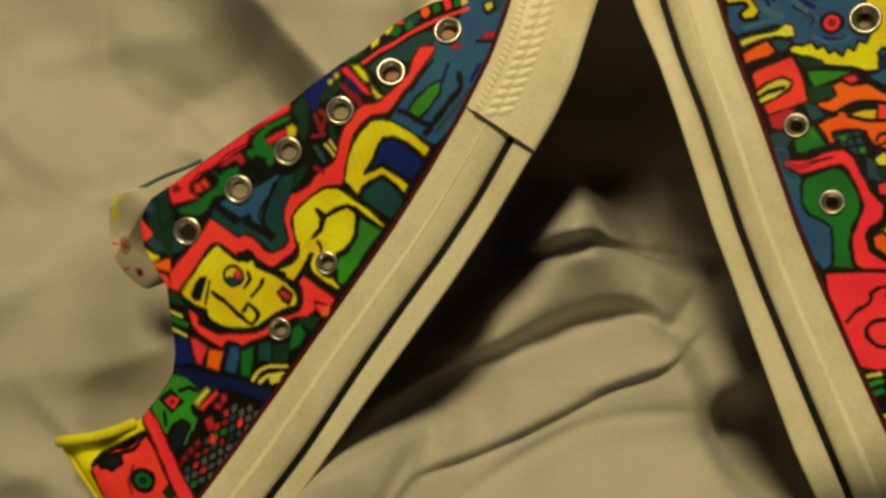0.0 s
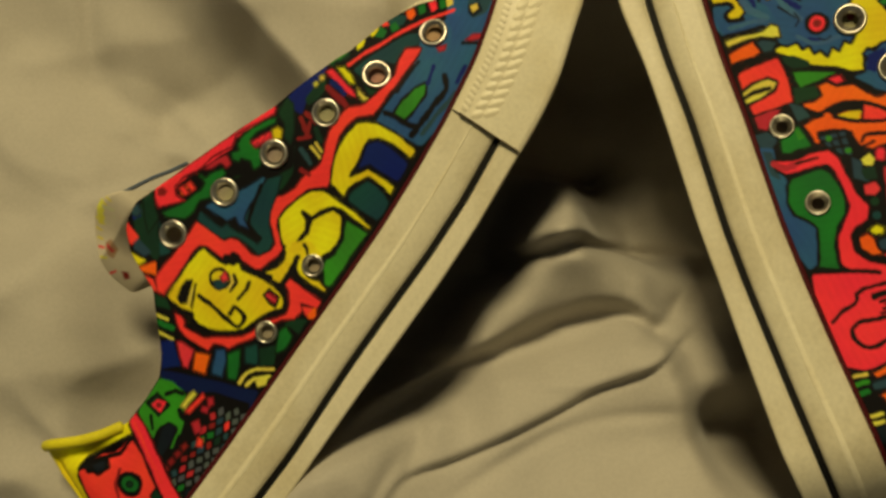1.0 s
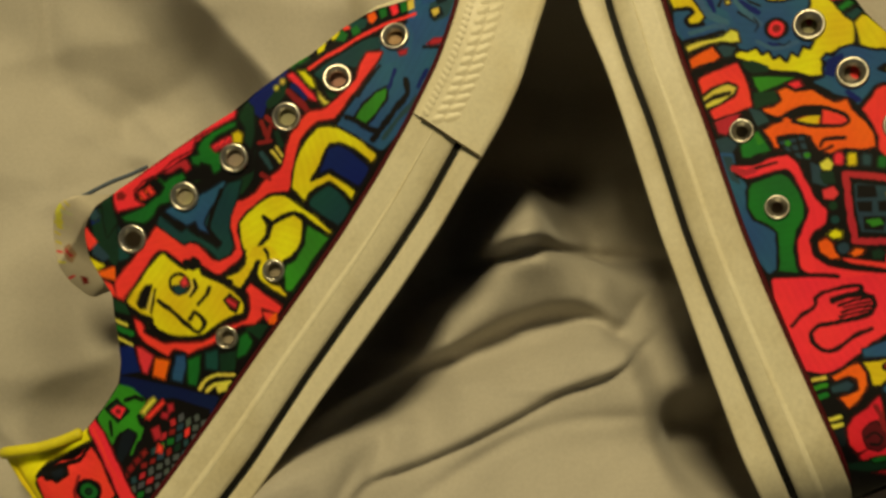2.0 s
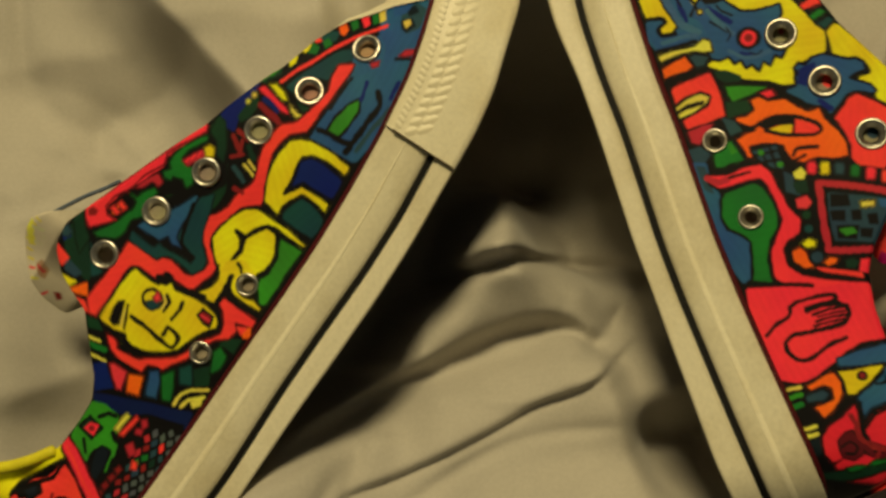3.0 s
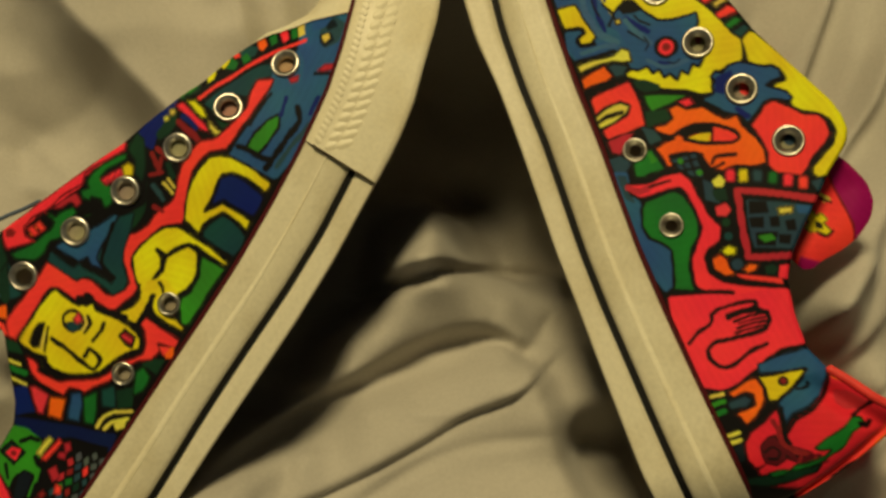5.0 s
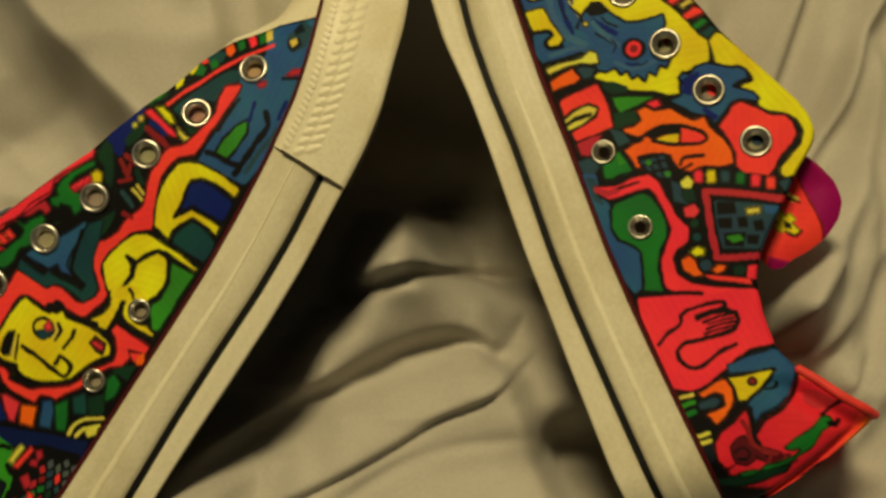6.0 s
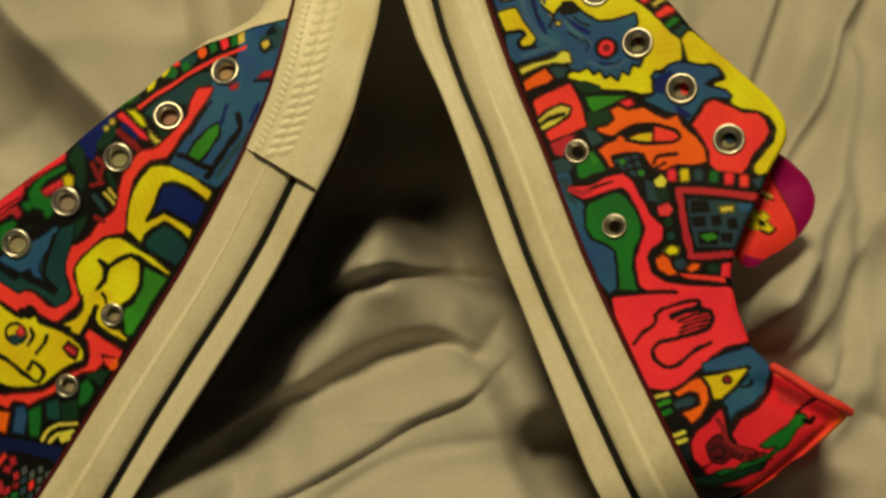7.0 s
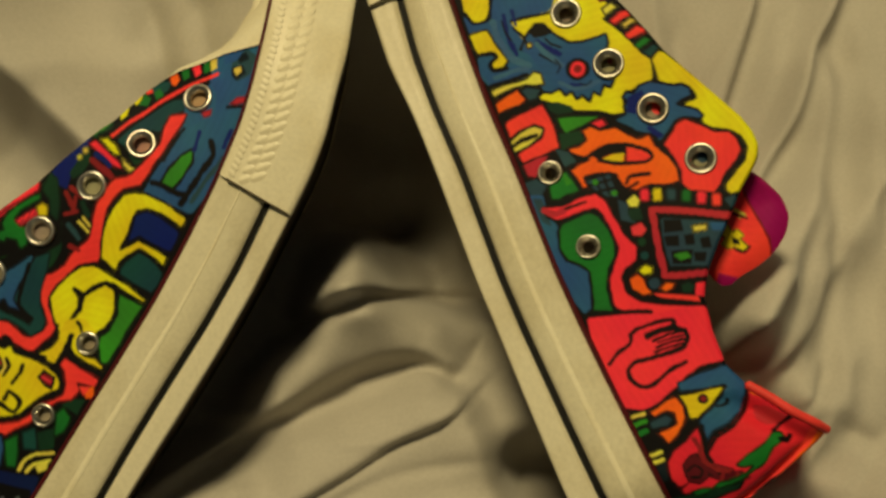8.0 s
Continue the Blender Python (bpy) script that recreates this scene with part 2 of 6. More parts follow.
wandering(0.0030, 0.0080, 0.0060, 0.012, 1.8, ((0.113, -0.0010), (0.107, -0.0080), (0.101, -0.0160), (0.097, -0.0220)))
wandering(0.0030, 0.0040, 0.0090, 0.012, 1.8, ((0.028, -0.0400), (0.044, -0.0360), (0.060, -0.0300)))
wandering(0.0060, 0.0030, 0.0080, 0.008, 1.8, ((-0.017, -0.0630), (-0.008, -0.0580), (0.002, -0.0590)))
wandering(-0.0025, 0.0030, 0.0040, 0.008, 1.8, ((-0.004, -0.0580), (-0.003, -0.0650), (-0.006, -0.0720)))
wandering(-0.0018, 0.0026, 0.0030, 0.015, 1.8, ((0.018, -0.0790), (0.034, -0.0680), (0.050, -0.0600), (0.066, -0.0560), (0.080, -0.0550)))
wandering(0.0100, 0.0030, 0.0130, 0.015, 1.5, ((0.2188, 0.1317), (0.2161, 0.1223), (0.2082, 0.1020), (0.1996, 0.0820)))
wandering(0.0160, 0.0042, 0.0120, 0.015, 1.5, ((0.2492, 0.1246), (0.2451, 0.1155), (0.2349, 0.1011), (0.2269, 0.0796), (0.2221, 0.0691), (0.2068, 0.0495)))
wandering(0.0040, 0.0040, 0.0080, 0.015, 1.8, ((0.2285, 0.1209), (0.2218, 0.0982), (0.2157, 0.0804), (0.2054, 0.0652)))
wandering(0.0110, 0.0060, 0.0150, 0.018, 1.6, ((0.2391, 0.0854), (0.2348, 0.0688), (0.2301, 0.0511), (0.2166, 0.0291), (0.2110, 0.0183), (0.1985, 0.0023), (0.1821, -0.0161)))
wandering(0.0090, 0.0045, 0.0130, 0.012, 1.6, ((0.2190, 0.0041), (0.2153, -0.0052), (0.2039, -0.0191), (0.1921, -0.0284), (0.1870, -0.0337)))
wandering(0.0040, 0.0025, 0.0080, 0.006, 1.6, ((0.2117, -0.0297), (0.2073, -0.0372)))
wandering(-0.0120, 0.0150, 0.0140, 0.020, 2.2, ((0.040, 0.039), (0.018, 0.005), (0.001, -0.023), (-0.014, -0.043)))


def wandering_fold(X, Y, height, wide_left, wide_right, ends, power, way):
    """A fold along a bent line, steeper on one side than on the other."""
    p = np.array(way)
    for _ in range(3):
        p = np.concatenate([p[:1], np.stack([0.75 * p[:-1] + 0.25 * p[1:], 0.25 * p[:-1] + 0.75 * p[1:]], 1).reshape(-1, 2), p[-1:]])
    best, side = np.full(X.shape, 1e9), np.zeros(X.shape)
    over = np.zeros(X.shape)
    for i, (a, b) in enumerate(zip(p[:-1], p[1:])):
        d = (b - a) / max(np.hypot(*(b - a)), 1e-9)
        length = np.hypot(*(b - a))
        s = (X - a[0]) * d[0] + (Y - a[1]) * d[1]
        q = (X - a[0]) * -d[1] + (Y - a[1]) * d[0]
        out = np.maximum(np.maximum(-s, s - length), 0)
        far = np.hypot(q, out)
        near = far < best
        tip = np.zeros_like(out)
        if i == 0:
            tip = np.maximum(-s, 0)
        elif i == len(p) - 2:
            tip = np.maximum(s - length, 0)
        best = np.where(near, far, best)
        side = np.where(near, q, side)
        over = np.where(near, tip, over)
    across = np.sqrt(np.maximum(best ** 2 - over ** 2, 0))
    wide = np.where(side > 0, wide_left, wide_right)
    return height * np.exp(-(across / wide) ** power) * np.exp(-(over / ends) ** 2)


chance = random.Random(11)
WRINKLES = []
for count, (x0, x1), (y0, y1), turn, spread, (lo, hi), (thin, wide), reach in (
    (64, (-0.22, -0.02), (-0.12, 0.16), -0.6, 1.2, (0.0014, 0.0036), (0.005, 0.012), (0.02, 0.06)),
    (38, (0.17, 0.30), (-0.13, 0.15), -1.95, 0.35, (0.0012, 0.0036), (0.003, 0.008), (0.03, 0.09)),
    (12, (0.02, 0.13), (-0.10, 0.04), 0.45, 0.4, (0.0006, 0.0016), (0.003, 0.006), (0.015, 0.04)),
):
    for _ in range(count):
        x, y, a, run = chance.uniform(x0, x1), chance.uniform(y0, y1), turn + chance.uniform(-spread, spread), chance.uniform(*reach)
        up, w = chance.choice((1, 1, -1)) * chance.uniform(lo, hi), chance.uniform(thin, wide)
        WRINKLES.append(((x, y), (x + run * math.cos(a), y + run * math.sin(a)), up, w, w * chance.uniform(0.5, 1.2), chance.uniform(-0.006, 0.006), 0.012))


def axis_steps(lo, a, b, hi, fine, coarse):
    """Coordinates from lo to hi, finely spaced between a and b."""
    return np.concatenate([np.linspace(lo, a, coarse, endpoint=False), np.linspace(a, b, fine), np.linspace(b, hi, coarse + 1)[1:]])


def sheet_height(X, Y):
    Z = np.zeros_like(X)
    for f in FOLDS + WRINKLES:
        Z = Z + fold(X, Y, *f)
    for f in WANDERING:
        Z = Z + wandering_fold(X, Y, *f)
    for (kx, ky, ph, amp) in ((31, 12, 0.4, 0.0012), (-14, 38, 1.7, 0.0012), (62, 41, 2.9, 0.0006), (90, -55, 0.8, 0.0004)):
        Z = Z + amp * np.sin(kx * X + ky * Y + ph + 1.3 * np.sin(9 * X - 7 * Y))
    return Z


def build_sheet():
    xs = axis_steps(-0.80, -0.24, 0.36, 1.0, 400, 24)
    ys = axis_steps(-0.80, -0.22, 0.26, 0.80, 330, 24)
    X, Y = np.meshgrid(xs, ys)
    Z = sheet_height(X, Y)
    over = np.maximum(np.maximum(np.abs(X - 0.1) - 0.84, np.abs(Y) - 0.74), 0)
    Z = Z - over * 4.0 - 0.004
    me = mesh_of("bed_sheet", np.stack([X, Y, Z], -1).reshape(-1, 3), grid_faces(len(ys), len(xs)), SHEET)
    tagged(new("bed_sheet", me), "crumpled cream cotton bed sheet lying in soft folds on a mattress", "bed sheet", kind="thing")


build_sheet()

# ---- the shoes: u runs from heel to toe, v from sole to tongue, w out of the side that lies uppermost; millimetres ----
def smooth_line(us, pairs, wide=9):
    """A line through (u, v) pairs, rounded at its corners."""
    xs, ys = zip(*sorted(pairs))
    fine = np.arange(xs[0] - 20, xs[-1] + 20, 0.5)
    raw = np.interp(fine, xs, ys)
    kern = np.hanning(wide)
    raw = np.convolve(np.pad(raw, wide // 2, mode="edge"), kern / kern.sum(), "valid")
    return np.interp(us, fine, raw)


class Shoe:
    def __init__(self, origin, along, across, side, border, bottom, stripe, top, heel, seam, bumper, bead, name_label):
        self.border, self.bottom, self.stripe, self.top, self.heel, self.seam, self.bumper = border, bottom, stripe, top, heel, seam, bumper
        self.side, self.bead = side, bead
        u, v = Vector(along).normalized(), Vector(across).normalized()
        n = u.cross(v) * side
        n.normalize()
        v = n.cross(u)
        self.root = new("canvas_shoe")
        self.root.matrix_world = Matrix(((u.x, v.x, n.x, origin[0]), (u.y, v.y, n.y, origin[1]), (u.z, v.z, n.z, origin[2]), (0, 0, 0, 1)))
        tagged(self.root, name_label, "shoe", "pair of shoes")

    def heel_line(self, v):
        return np.interp(v, *zip(*self.heel))

    def depth(self, u, v):
        """How far the upper side of the shoe falls away towards toe, heel and instep."""
        t = np.clip(1 - (TOE - u) / 75, 0, 1)
        d = 48 * (1 - np.sqrt(np.maximum(0, 1 - t ** 2)))
        flat = np.clip((v - 2) / 15, 0, 1)  # above the sole the heel is a stiff, flat counter
        t = np.clip(1 - (u - self.heel_line(v)) / (26 - 12 * flat), 0, 1)
        d = d + (34 - 22 * flat) * (1 - np.sqrt(np.maximum(0, 1 - t ** 2)))
        return d + 0.010 * np.maximum(0, u - 95) * np.maximum(0, v - 8)

    def half(self, u):
        """Half the shoe's width."""
        return np.interp(u, (-100, -60, 0, 60, 115, 150, 200), (34, 34, 36, 41, 46, 46, 46))

    def at(self, u, v, w):
        """Local metres of (u, v, w) in millimetres."""
        w = np.asarray(w)
        v = np.asarray(v)
        v = v + 0.22 * np.maximum(0, -w - 32) * np.clip((24 - v) / 24, 0, 1)  # the sole leans in under the near side
        return np.stack([np.asarray(u) / 1000, self.side * v / 1000, w / 1000], -1)

    def mesh(self, name, P, faces, material, smooth=True):
        if self.side < 0:
            faces = [f[::-1] for f in faces]
        return mesh_of(name, P, faces, material, smooth)


TOE = 198.0


def skin_grid(shoe, nu, nv, u_end=TOE - 1.0):
    """The side of the upper as a grid: from the sole's border to the upper's edge."""
    us = np.linspace(shoe.heel_line(5.0) + 0.6, u_end, nu)
    lo, hi = smooth_line(us, shoe.border, 35), smooth_line(us, shoe.top)
    hi = np.maximum(hi, lo + 1.0)
    B = np.linspace(0, 1, nv)[:, None]
    U = np.broadcast_to(us, (nv, nu))
    V = lo + B * (hi - lo)
    return U, V, hi


def skin_depth(shoe, U, V, hi):
    W = -shoe.depth(U, V)
    # the vamp rolls over ahead of the throat
    roll = np.clip((U - 126) / 14, 0, 1)
    t = np.clip(1 - (hi - V) / 20, 0, 1)
    W = W - roll * 18 * (1 - np.sqrt(1 - t ** 2 * 0.98))
    # slack canvas
    W = W + 0.5 * np.sin(U * 0.085 + V * 0.05) + 0.35 * np.sin(V * 0.16 - U * 0.03 + 1.0)
    # the heel's rim flares out over a hollow
    heel = np.clip((-58 - U) / 8, 0, 1)
    W = W - heel * 3.2 * np.exp(-((hi - V - 7.5) / 4.0) ** 2)
    # the edge turns in
    e = np.clip(1 - (hi - V) / 1.8, 0, 1)
    return W - 1.4 * e ** 2


def build_upper(shoe, eyelets, drawing):
    nu, nv = 640, 176
    U, V, hi = skin_grid(shoe, nu, nv)
    W = skin_depth(shoe, U, V, hi)
    # three more rows turn the cut edge down
    for k in (0.8, 1.8, 2.6):
        U, V, W = np.vstack([U, U[-1:]]), np.vstack([V, V[nv - 1:nv] - 0.15 * k]), np.vstack([W, W[nv - 1:nv] - k])
    rows = nv + 3
    P = shoe.at(U, V, W).reshape(-1, 3)
    u, v = U.ravel(), V.ravel()
    colours = drawing(u, v)
    fc = np.array(grid_faces(rows, nu))
    cu, cv = u[fc].mean(1), v[fc].mean(1)
    keep = np.ones(len(fc), bool)
    for eu, ev, r in eyelets:
        keep &= (cu - eu) ** 2 + (cv - ev) ** 2 > (r * 0.66) ** 2
    is_cap = cu > np.interp(cv, *zip(*shoe.seam))
    me = shoe.mesh("upper", P, fc[keep & ~is_cap].tolist(), CANVAS)
    layer = me.color_attributes.new("drawing", "FLOAT_COLOR", "POINT")
    layer.data.foreach_set("color", np.concatenate([colours, np.ones((len(colours), 1))], 1).astype(np.float32).ravel())
    loose(me)
    part("upper", me, shoe.root, "canvas upper covered in bright felt-pen doodles")
    near = cu > np.interp(cv, *zip(*shoe.seam)) - 1.2
    me = shoe.mesh("toe_cap", P + np.array([0, 0, 0.0009]), fc[near].tolist(), RUBBER)
    loose(me)
    part("toe_cap", me, shoe.root, "smooth cream rubber toe cap")


def loose(me):
    """Drops the vertices that no face uses."""
    bm = bmesh.new()
    bm.from_mesh(me)
    bmesh.ops.delete(bm, geom=[v for v in bm.verts if not v.link_faces], context="VERTS")
    bm.to_mesh(me)
    bm.free()


def build_far_side(shoe, eyelets, far_pen):
    """The side that lies on the sheet, the inner lining, and the strips that join the two sides at heel and vamp."""
    U, V, hi = skin_grid(shoe, 120, 30)
    W = skin_depth(shoe, U, V, hi)
    far = -2 * shoe.half(U) - W
    far = np.minimum(far, W - 1.0)
    me = shoe.mesh("far_upper", shoe.at(U, V, far).reshape(-1, 3), [f[::-1] for f in grid_faces(30, 120)], CANVAS)
    layer = me.color_attributes.new("drawing", "FLOAT_COLOR", "POINT")
    layer.data.foreach_set("color", np.tile((*PEN[far_pen], 1.0), 3600).astype(np.float32))
    part("far_upper", me, shoe.root, "painted side resting on the sheet")
    open_at = lambda f: any(np.hypot(U.ravel()[f[0]] + 1.1 - a, V.ravel()[f[0]] + 1.1 - b) < r + 0.6 for a, b, r in eyelets if r > 4.5 or shoe.side < 0)
    me = shoe.mesh("lining", shoe.at(U, V, W - 2.6).reshape(-1, 3), [f[::-1] for f in grid_faces(30, 120) if not open_at(f)], LINING)
    part("lining", me, shoe.root, "natural cotton lining inside the upper")
    part("far_lining", shoe.mesh("far_lining", shoe.at(U, V, far + 2.0).reshape(-1, 3), grid_faces(30, 120), LINING), shoe.root,
         "natural cotton lining")
    # heel strip
    cols = np.where(U[-1] < shoe.heel[-1][1])[0]
    rows = []
    for k in np.linspace(0, 1, 11):
        rows.append(shoe.at(U[-1][cols] + 4 * math.sin(math.pi * k), V[-1][cols], W[-1][cols] * (1 - k) + far[-1][cols] * k))
    me = shoe.mesh("heel_strip", np.array(rows).reshape(-1, 3), grid_faces(11, len(cols)), CANVAS)
    layer = me.color_attributes.new("drawing", "FLOAT_COLOR", "POINT")
    layer.data.foreach_set("color", np.tile((*PEN[far_pen], 1.0), 11 * len(cols)).astype(np.float32))
    part("heel_strip", me, shoe.root, "canvas strip up the back of the heel")
    # vamp bridge
    cols = np.where(U[-1] > 124)[0]
    rows = []
    for k in np.linspace(0, 1, 9):
        rows.append(shoe.at(U[-1][cols], V[-1][cols] + 5 * math.sin(math.pi * k), W[-1][cols] * (1 - k) + far[-1][cols] * k))
    part("vamp", shoe.mesh("vamp", np.array(rows).reshape(-1, 3), grid_faces(9, len(cols)), RUBBER), shoe.root, "cream rubber over the toes")


def sole_path(shoe, proud, n=260):
    """Plan of the sole's rim, heel to toe along the upper side and back along the lower one."""
    ua = np.linspace(0, 1, n)
    heel, toe = shoe.heel_line(-10.0) - 1.5, TOE + 2
    u = heel + (toe - heel) * (0.5 - 0.5 * np.cos(math.pi * ua))
    w = -shoe.depth(np.clip(u, heel + 1.6, TOE - 0.1), np.full(n, -10.0)) + proud
    mid = -shoe.half(u)
    w = np.maximum(w, mid)
    w[0], w[-1] = mid[0], mid[-1]
    return np.concatenate([u, u[-2:0:-1]]), np.concatenate([w, (2 * mid - w)[-2:0:-1]])


def rim(shoe, name, levels, material, parent, label="", keep=None):
    """A band round the sole: levels are (function of u giving v, proud)."""
    rows = []
    for fn, proud in levels:
        u, w = sole_path(shoe, proud)
        rows.append(shoe.at(u, fn(u), w))
    cols = len(u)
    faces = grid_faces(len(levels), cols, closed=True)
    if keep:
        faces = [f for f in faces if keep(u[f[0] % cols]) and keep(u[f[1] % cols])]
    me = shoe.mesh(name, np.array(rows).reshape(-1, 3), faces, material)
    if keep:
        loose(me)
    return part(name, me, parent, label)


def build_sole(shoe):
    top = lambda u: smooth_line(u, shoe.border, 35)
    low = lambda u: smooth_line(u, shoe.bottom, 35)
    line = lambda u: smooth_line(u, shoe.stripe, 35)
    mixv = lambda f, g, k: (lambda u: f(u) * (1 - k) + g(u) * k)
    off = lambda f, d: (lambda u: f(u) + d)
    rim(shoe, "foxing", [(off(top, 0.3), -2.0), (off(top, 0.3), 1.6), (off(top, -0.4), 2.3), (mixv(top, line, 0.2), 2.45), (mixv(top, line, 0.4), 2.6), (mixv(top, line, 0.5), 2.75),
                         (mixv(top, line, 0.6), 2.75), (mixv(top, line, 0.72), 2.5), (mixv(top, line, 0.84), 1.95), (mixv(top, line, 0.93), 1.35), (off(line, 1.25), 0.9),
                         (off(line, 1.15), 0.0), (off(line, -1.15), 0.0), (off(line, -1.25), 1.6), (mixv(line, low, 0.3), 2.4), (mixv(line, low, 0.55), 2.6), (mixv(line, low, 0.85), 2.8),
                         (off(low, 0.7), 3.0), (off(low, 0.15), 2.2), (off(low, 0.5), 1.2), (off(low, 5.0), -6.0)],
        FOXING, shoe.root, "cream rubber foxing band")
    # the bead takes paler rubber, so its highlight is put into the colour
    mid, half = shoe.bead
    fade = lambda u: np.clip((100 - u) / 60, 0.3, 1)
    beside = lambda d: (lambda u: top(u) + (line(u) - top(u)) * (mid + d * half * fade(u)))
    rim(shoe, "bead", [(beside(d), 2.7 + 0.3 * h) for d, h in ((-1, -0.6), (-0.6, 0.3), (-0.25, 0.8), (0.1, 1.0), (0.5, 0.9), (0.8, 0.6), (1, -0.1))],
        RUBBER, shoe.root, "thin raised bead along the band, made paler to carry its highlight")
    rim(shoe, "pinstripe", [(off(line, 1.25), 0.0), (off(line, 1.2), 0.7), (off(line, 0.6), 0.9), (off(line, -0.6), 1.1), (off(line, -1.2), 1.35), (off(line, -1.25), 0.0)],
        BLACK_RUBBER, shoe.root, "thin black line round the sole")
    rim(shoe, "piping", [(off(top, 0.2), -1.0), (off(top, 0.3), 1.0), (off(top, 1.0), 1.4), (off(top, 1.9), 1.0), (off(top, 2.3), -0.6)],
        PIPING, shoe.root, "maroon piping between canvas and sole")
    start = shoe.bumper
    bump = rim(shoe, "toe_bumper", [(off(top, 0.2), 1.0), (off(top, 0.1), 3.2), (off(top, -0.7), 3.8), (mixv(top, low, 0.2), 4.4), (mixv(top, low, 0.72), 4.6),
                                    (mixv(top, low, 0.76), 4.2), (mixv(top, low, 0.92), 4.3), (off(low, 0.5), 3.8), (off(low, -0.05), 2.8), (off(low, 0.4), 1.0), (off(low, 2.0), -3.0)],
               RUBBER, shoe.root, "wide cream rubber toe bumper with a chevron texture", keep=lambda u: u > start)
    # the bumper's cut end stands on the band below
    u, _ = sole_path(shoe, 4.0)
    first = int(np.argmax(u > start))
    rows = []
    for fn, up in ((off(top, 0.0), 3.4), (mixv(top, low, 0.2), 4.4), (mixv(top, low, 0.72), 4.6), (mixv(top, low, 0.92), 4.3), (off(low, 0.4), 3.6)):
        q = np.full(2, u[first])
        rows.append(shoe.at(q - np.array([0.0, 0.25]), fn(q), -shoe.depth(q, np.full(2, -10.0)) + np.array([up, 1.2])))
    part("cut_end", shoe.mesh("cut_end", np.array(rows).reshape(-1, 3), [f[::-1] for f in grid_faces(5, 2)], RUBBER), bump)
    # tread below
    u, w = sole_path(shoe, 0.0)
    n = len(u) // 2 + 1
    v = low(u) + 5.0
    ring = shoe.at(u, v, w)
    under = shoe.at(u, v - 4.0, w * 0.9 - 0.1 * shoe.half(u))
    count = len(u)
    faces = grid_faces(2, count, closed=True)
    cap = []
    for i in range(1, n - 2):
        cap.append((count + i, count + i + 1, count + (count - i - 1) % count, count + (count - i) % count))
    part("outsole", shoe.mesh("outsole", np.concatenate([ring, under]), faces + [f[::-1] for f in cap], GUM, smooth=False), shoe.root, "brown rubber outsole")
    # a dark cord drawn along the bumper's cut end in place of its shadow gap
    ends = np.linspace(0.10, 0.98, 9)
    uu = np.full(9, u[first] - 0.1)
    vv = top(uu) * (1 - ends) + low(uu) * ends
    tube(shoe, "seam", [(float(a), float(q), 4.35) for a, q in zip(uu, vv)], 0.34, GAP_SHADE, "dark cord standing in for the shadow gap at the bumper's end")
    # ribs of the chevron texture: a row of short ticks, and two rows of long ones that run on into each other
    for k, lean, length, wide, high, first_u, pitch in ((0.14, -25, 0.0030, 0.0021, 0.00014, 3.0, 2.1), (0.315, 45, 0.0048, 0.0032, 0.00036, 3.4, 3.5), (0.455, 45, 0.0062, 0.0032, 0.00036, 6.4, 3.5)):
        rib = rib_mesh(length, wide, high)
        for i in range(40):
            uu = start + first_u + i * pitch
            if uu > TOE - 20:
                break
            two = np.array([uu - 0.5, uu + 0.5])
            vv = top(two) * (1 - k) + low(two) * k
            ww = -shoe.depth(two, np.full(2, -10.0)) + 4.55
            a, b = Vector(shoe.at(two[0], vv[0], ww[0])), Vector(shoe.at(two[1], vv[1], ww[1]))
            x = (b - a).normalized()
            z = Vector((0, 0, 1)) - x * x.z
            z.normalize()
            ob = part("rib", rib, bump)
            ob.matrix_basis = Matrix.Translation((a + b) / 2) @ Matrix((x, z.cross(x), z)).transposed().to_4x4() @ pose(0, 0, 0, 0, 0, 90 + lean * shoe.side)
    return bump


def rib_mesh(length, wide, high):
    """A low, rounded bump, thin at both ends."""
    rows, cols = 9, 7
    verts = []
    for a in np.linspace(-1, 1, rows):
        half = wide / 2 * math.sqrt(max(0.02, 1 - abs(a) ** 2.5))
        for b in np.linspace(-1, 1, cols):
            verts.append((a * length / 2, b * half, high * (math.cos(math.pi * b) + 1) / 2 * (1 - a ** 4) - 0.00005))
    return mesh_of("rib", verts, grid_faces(rows, cols), RUBBER)


def eyelet_mesh(r, dulled):
    """A pressed metal ring with a rounded flange and a short barrel; a dulled one is thin and dished."""
    hole, rim_in, funnel, dip = (r * 0.48, 0.76, 0.4, 0.3) if dulled else (r * 0.56, 0.76, 0.5, 0.15)
    prof = [(r, -0.2), (r, 0.3), (r * 0.96, 0.65), (r * 0.88, 0.85), (r * 0.81, 0.8), (r * rim_in, funnel), (hole * 1.06, -dip), (hole, -dip - 0.5), (hole * 0.97, -1.6)]
    n = 36
    verts = [(q * math.cos(2 * math.pi * k / n) / 1000, q * math.sin(2 * math.pi * k / n) / 1000, h / 1000) for q, h in prof for k in range(n)]
    return mesh_of("eyelet", verts, [f[::-1] for f in grid_faces(len(prof), n, closed=True)], DULL_NICKEL if dulled else NICKEL)


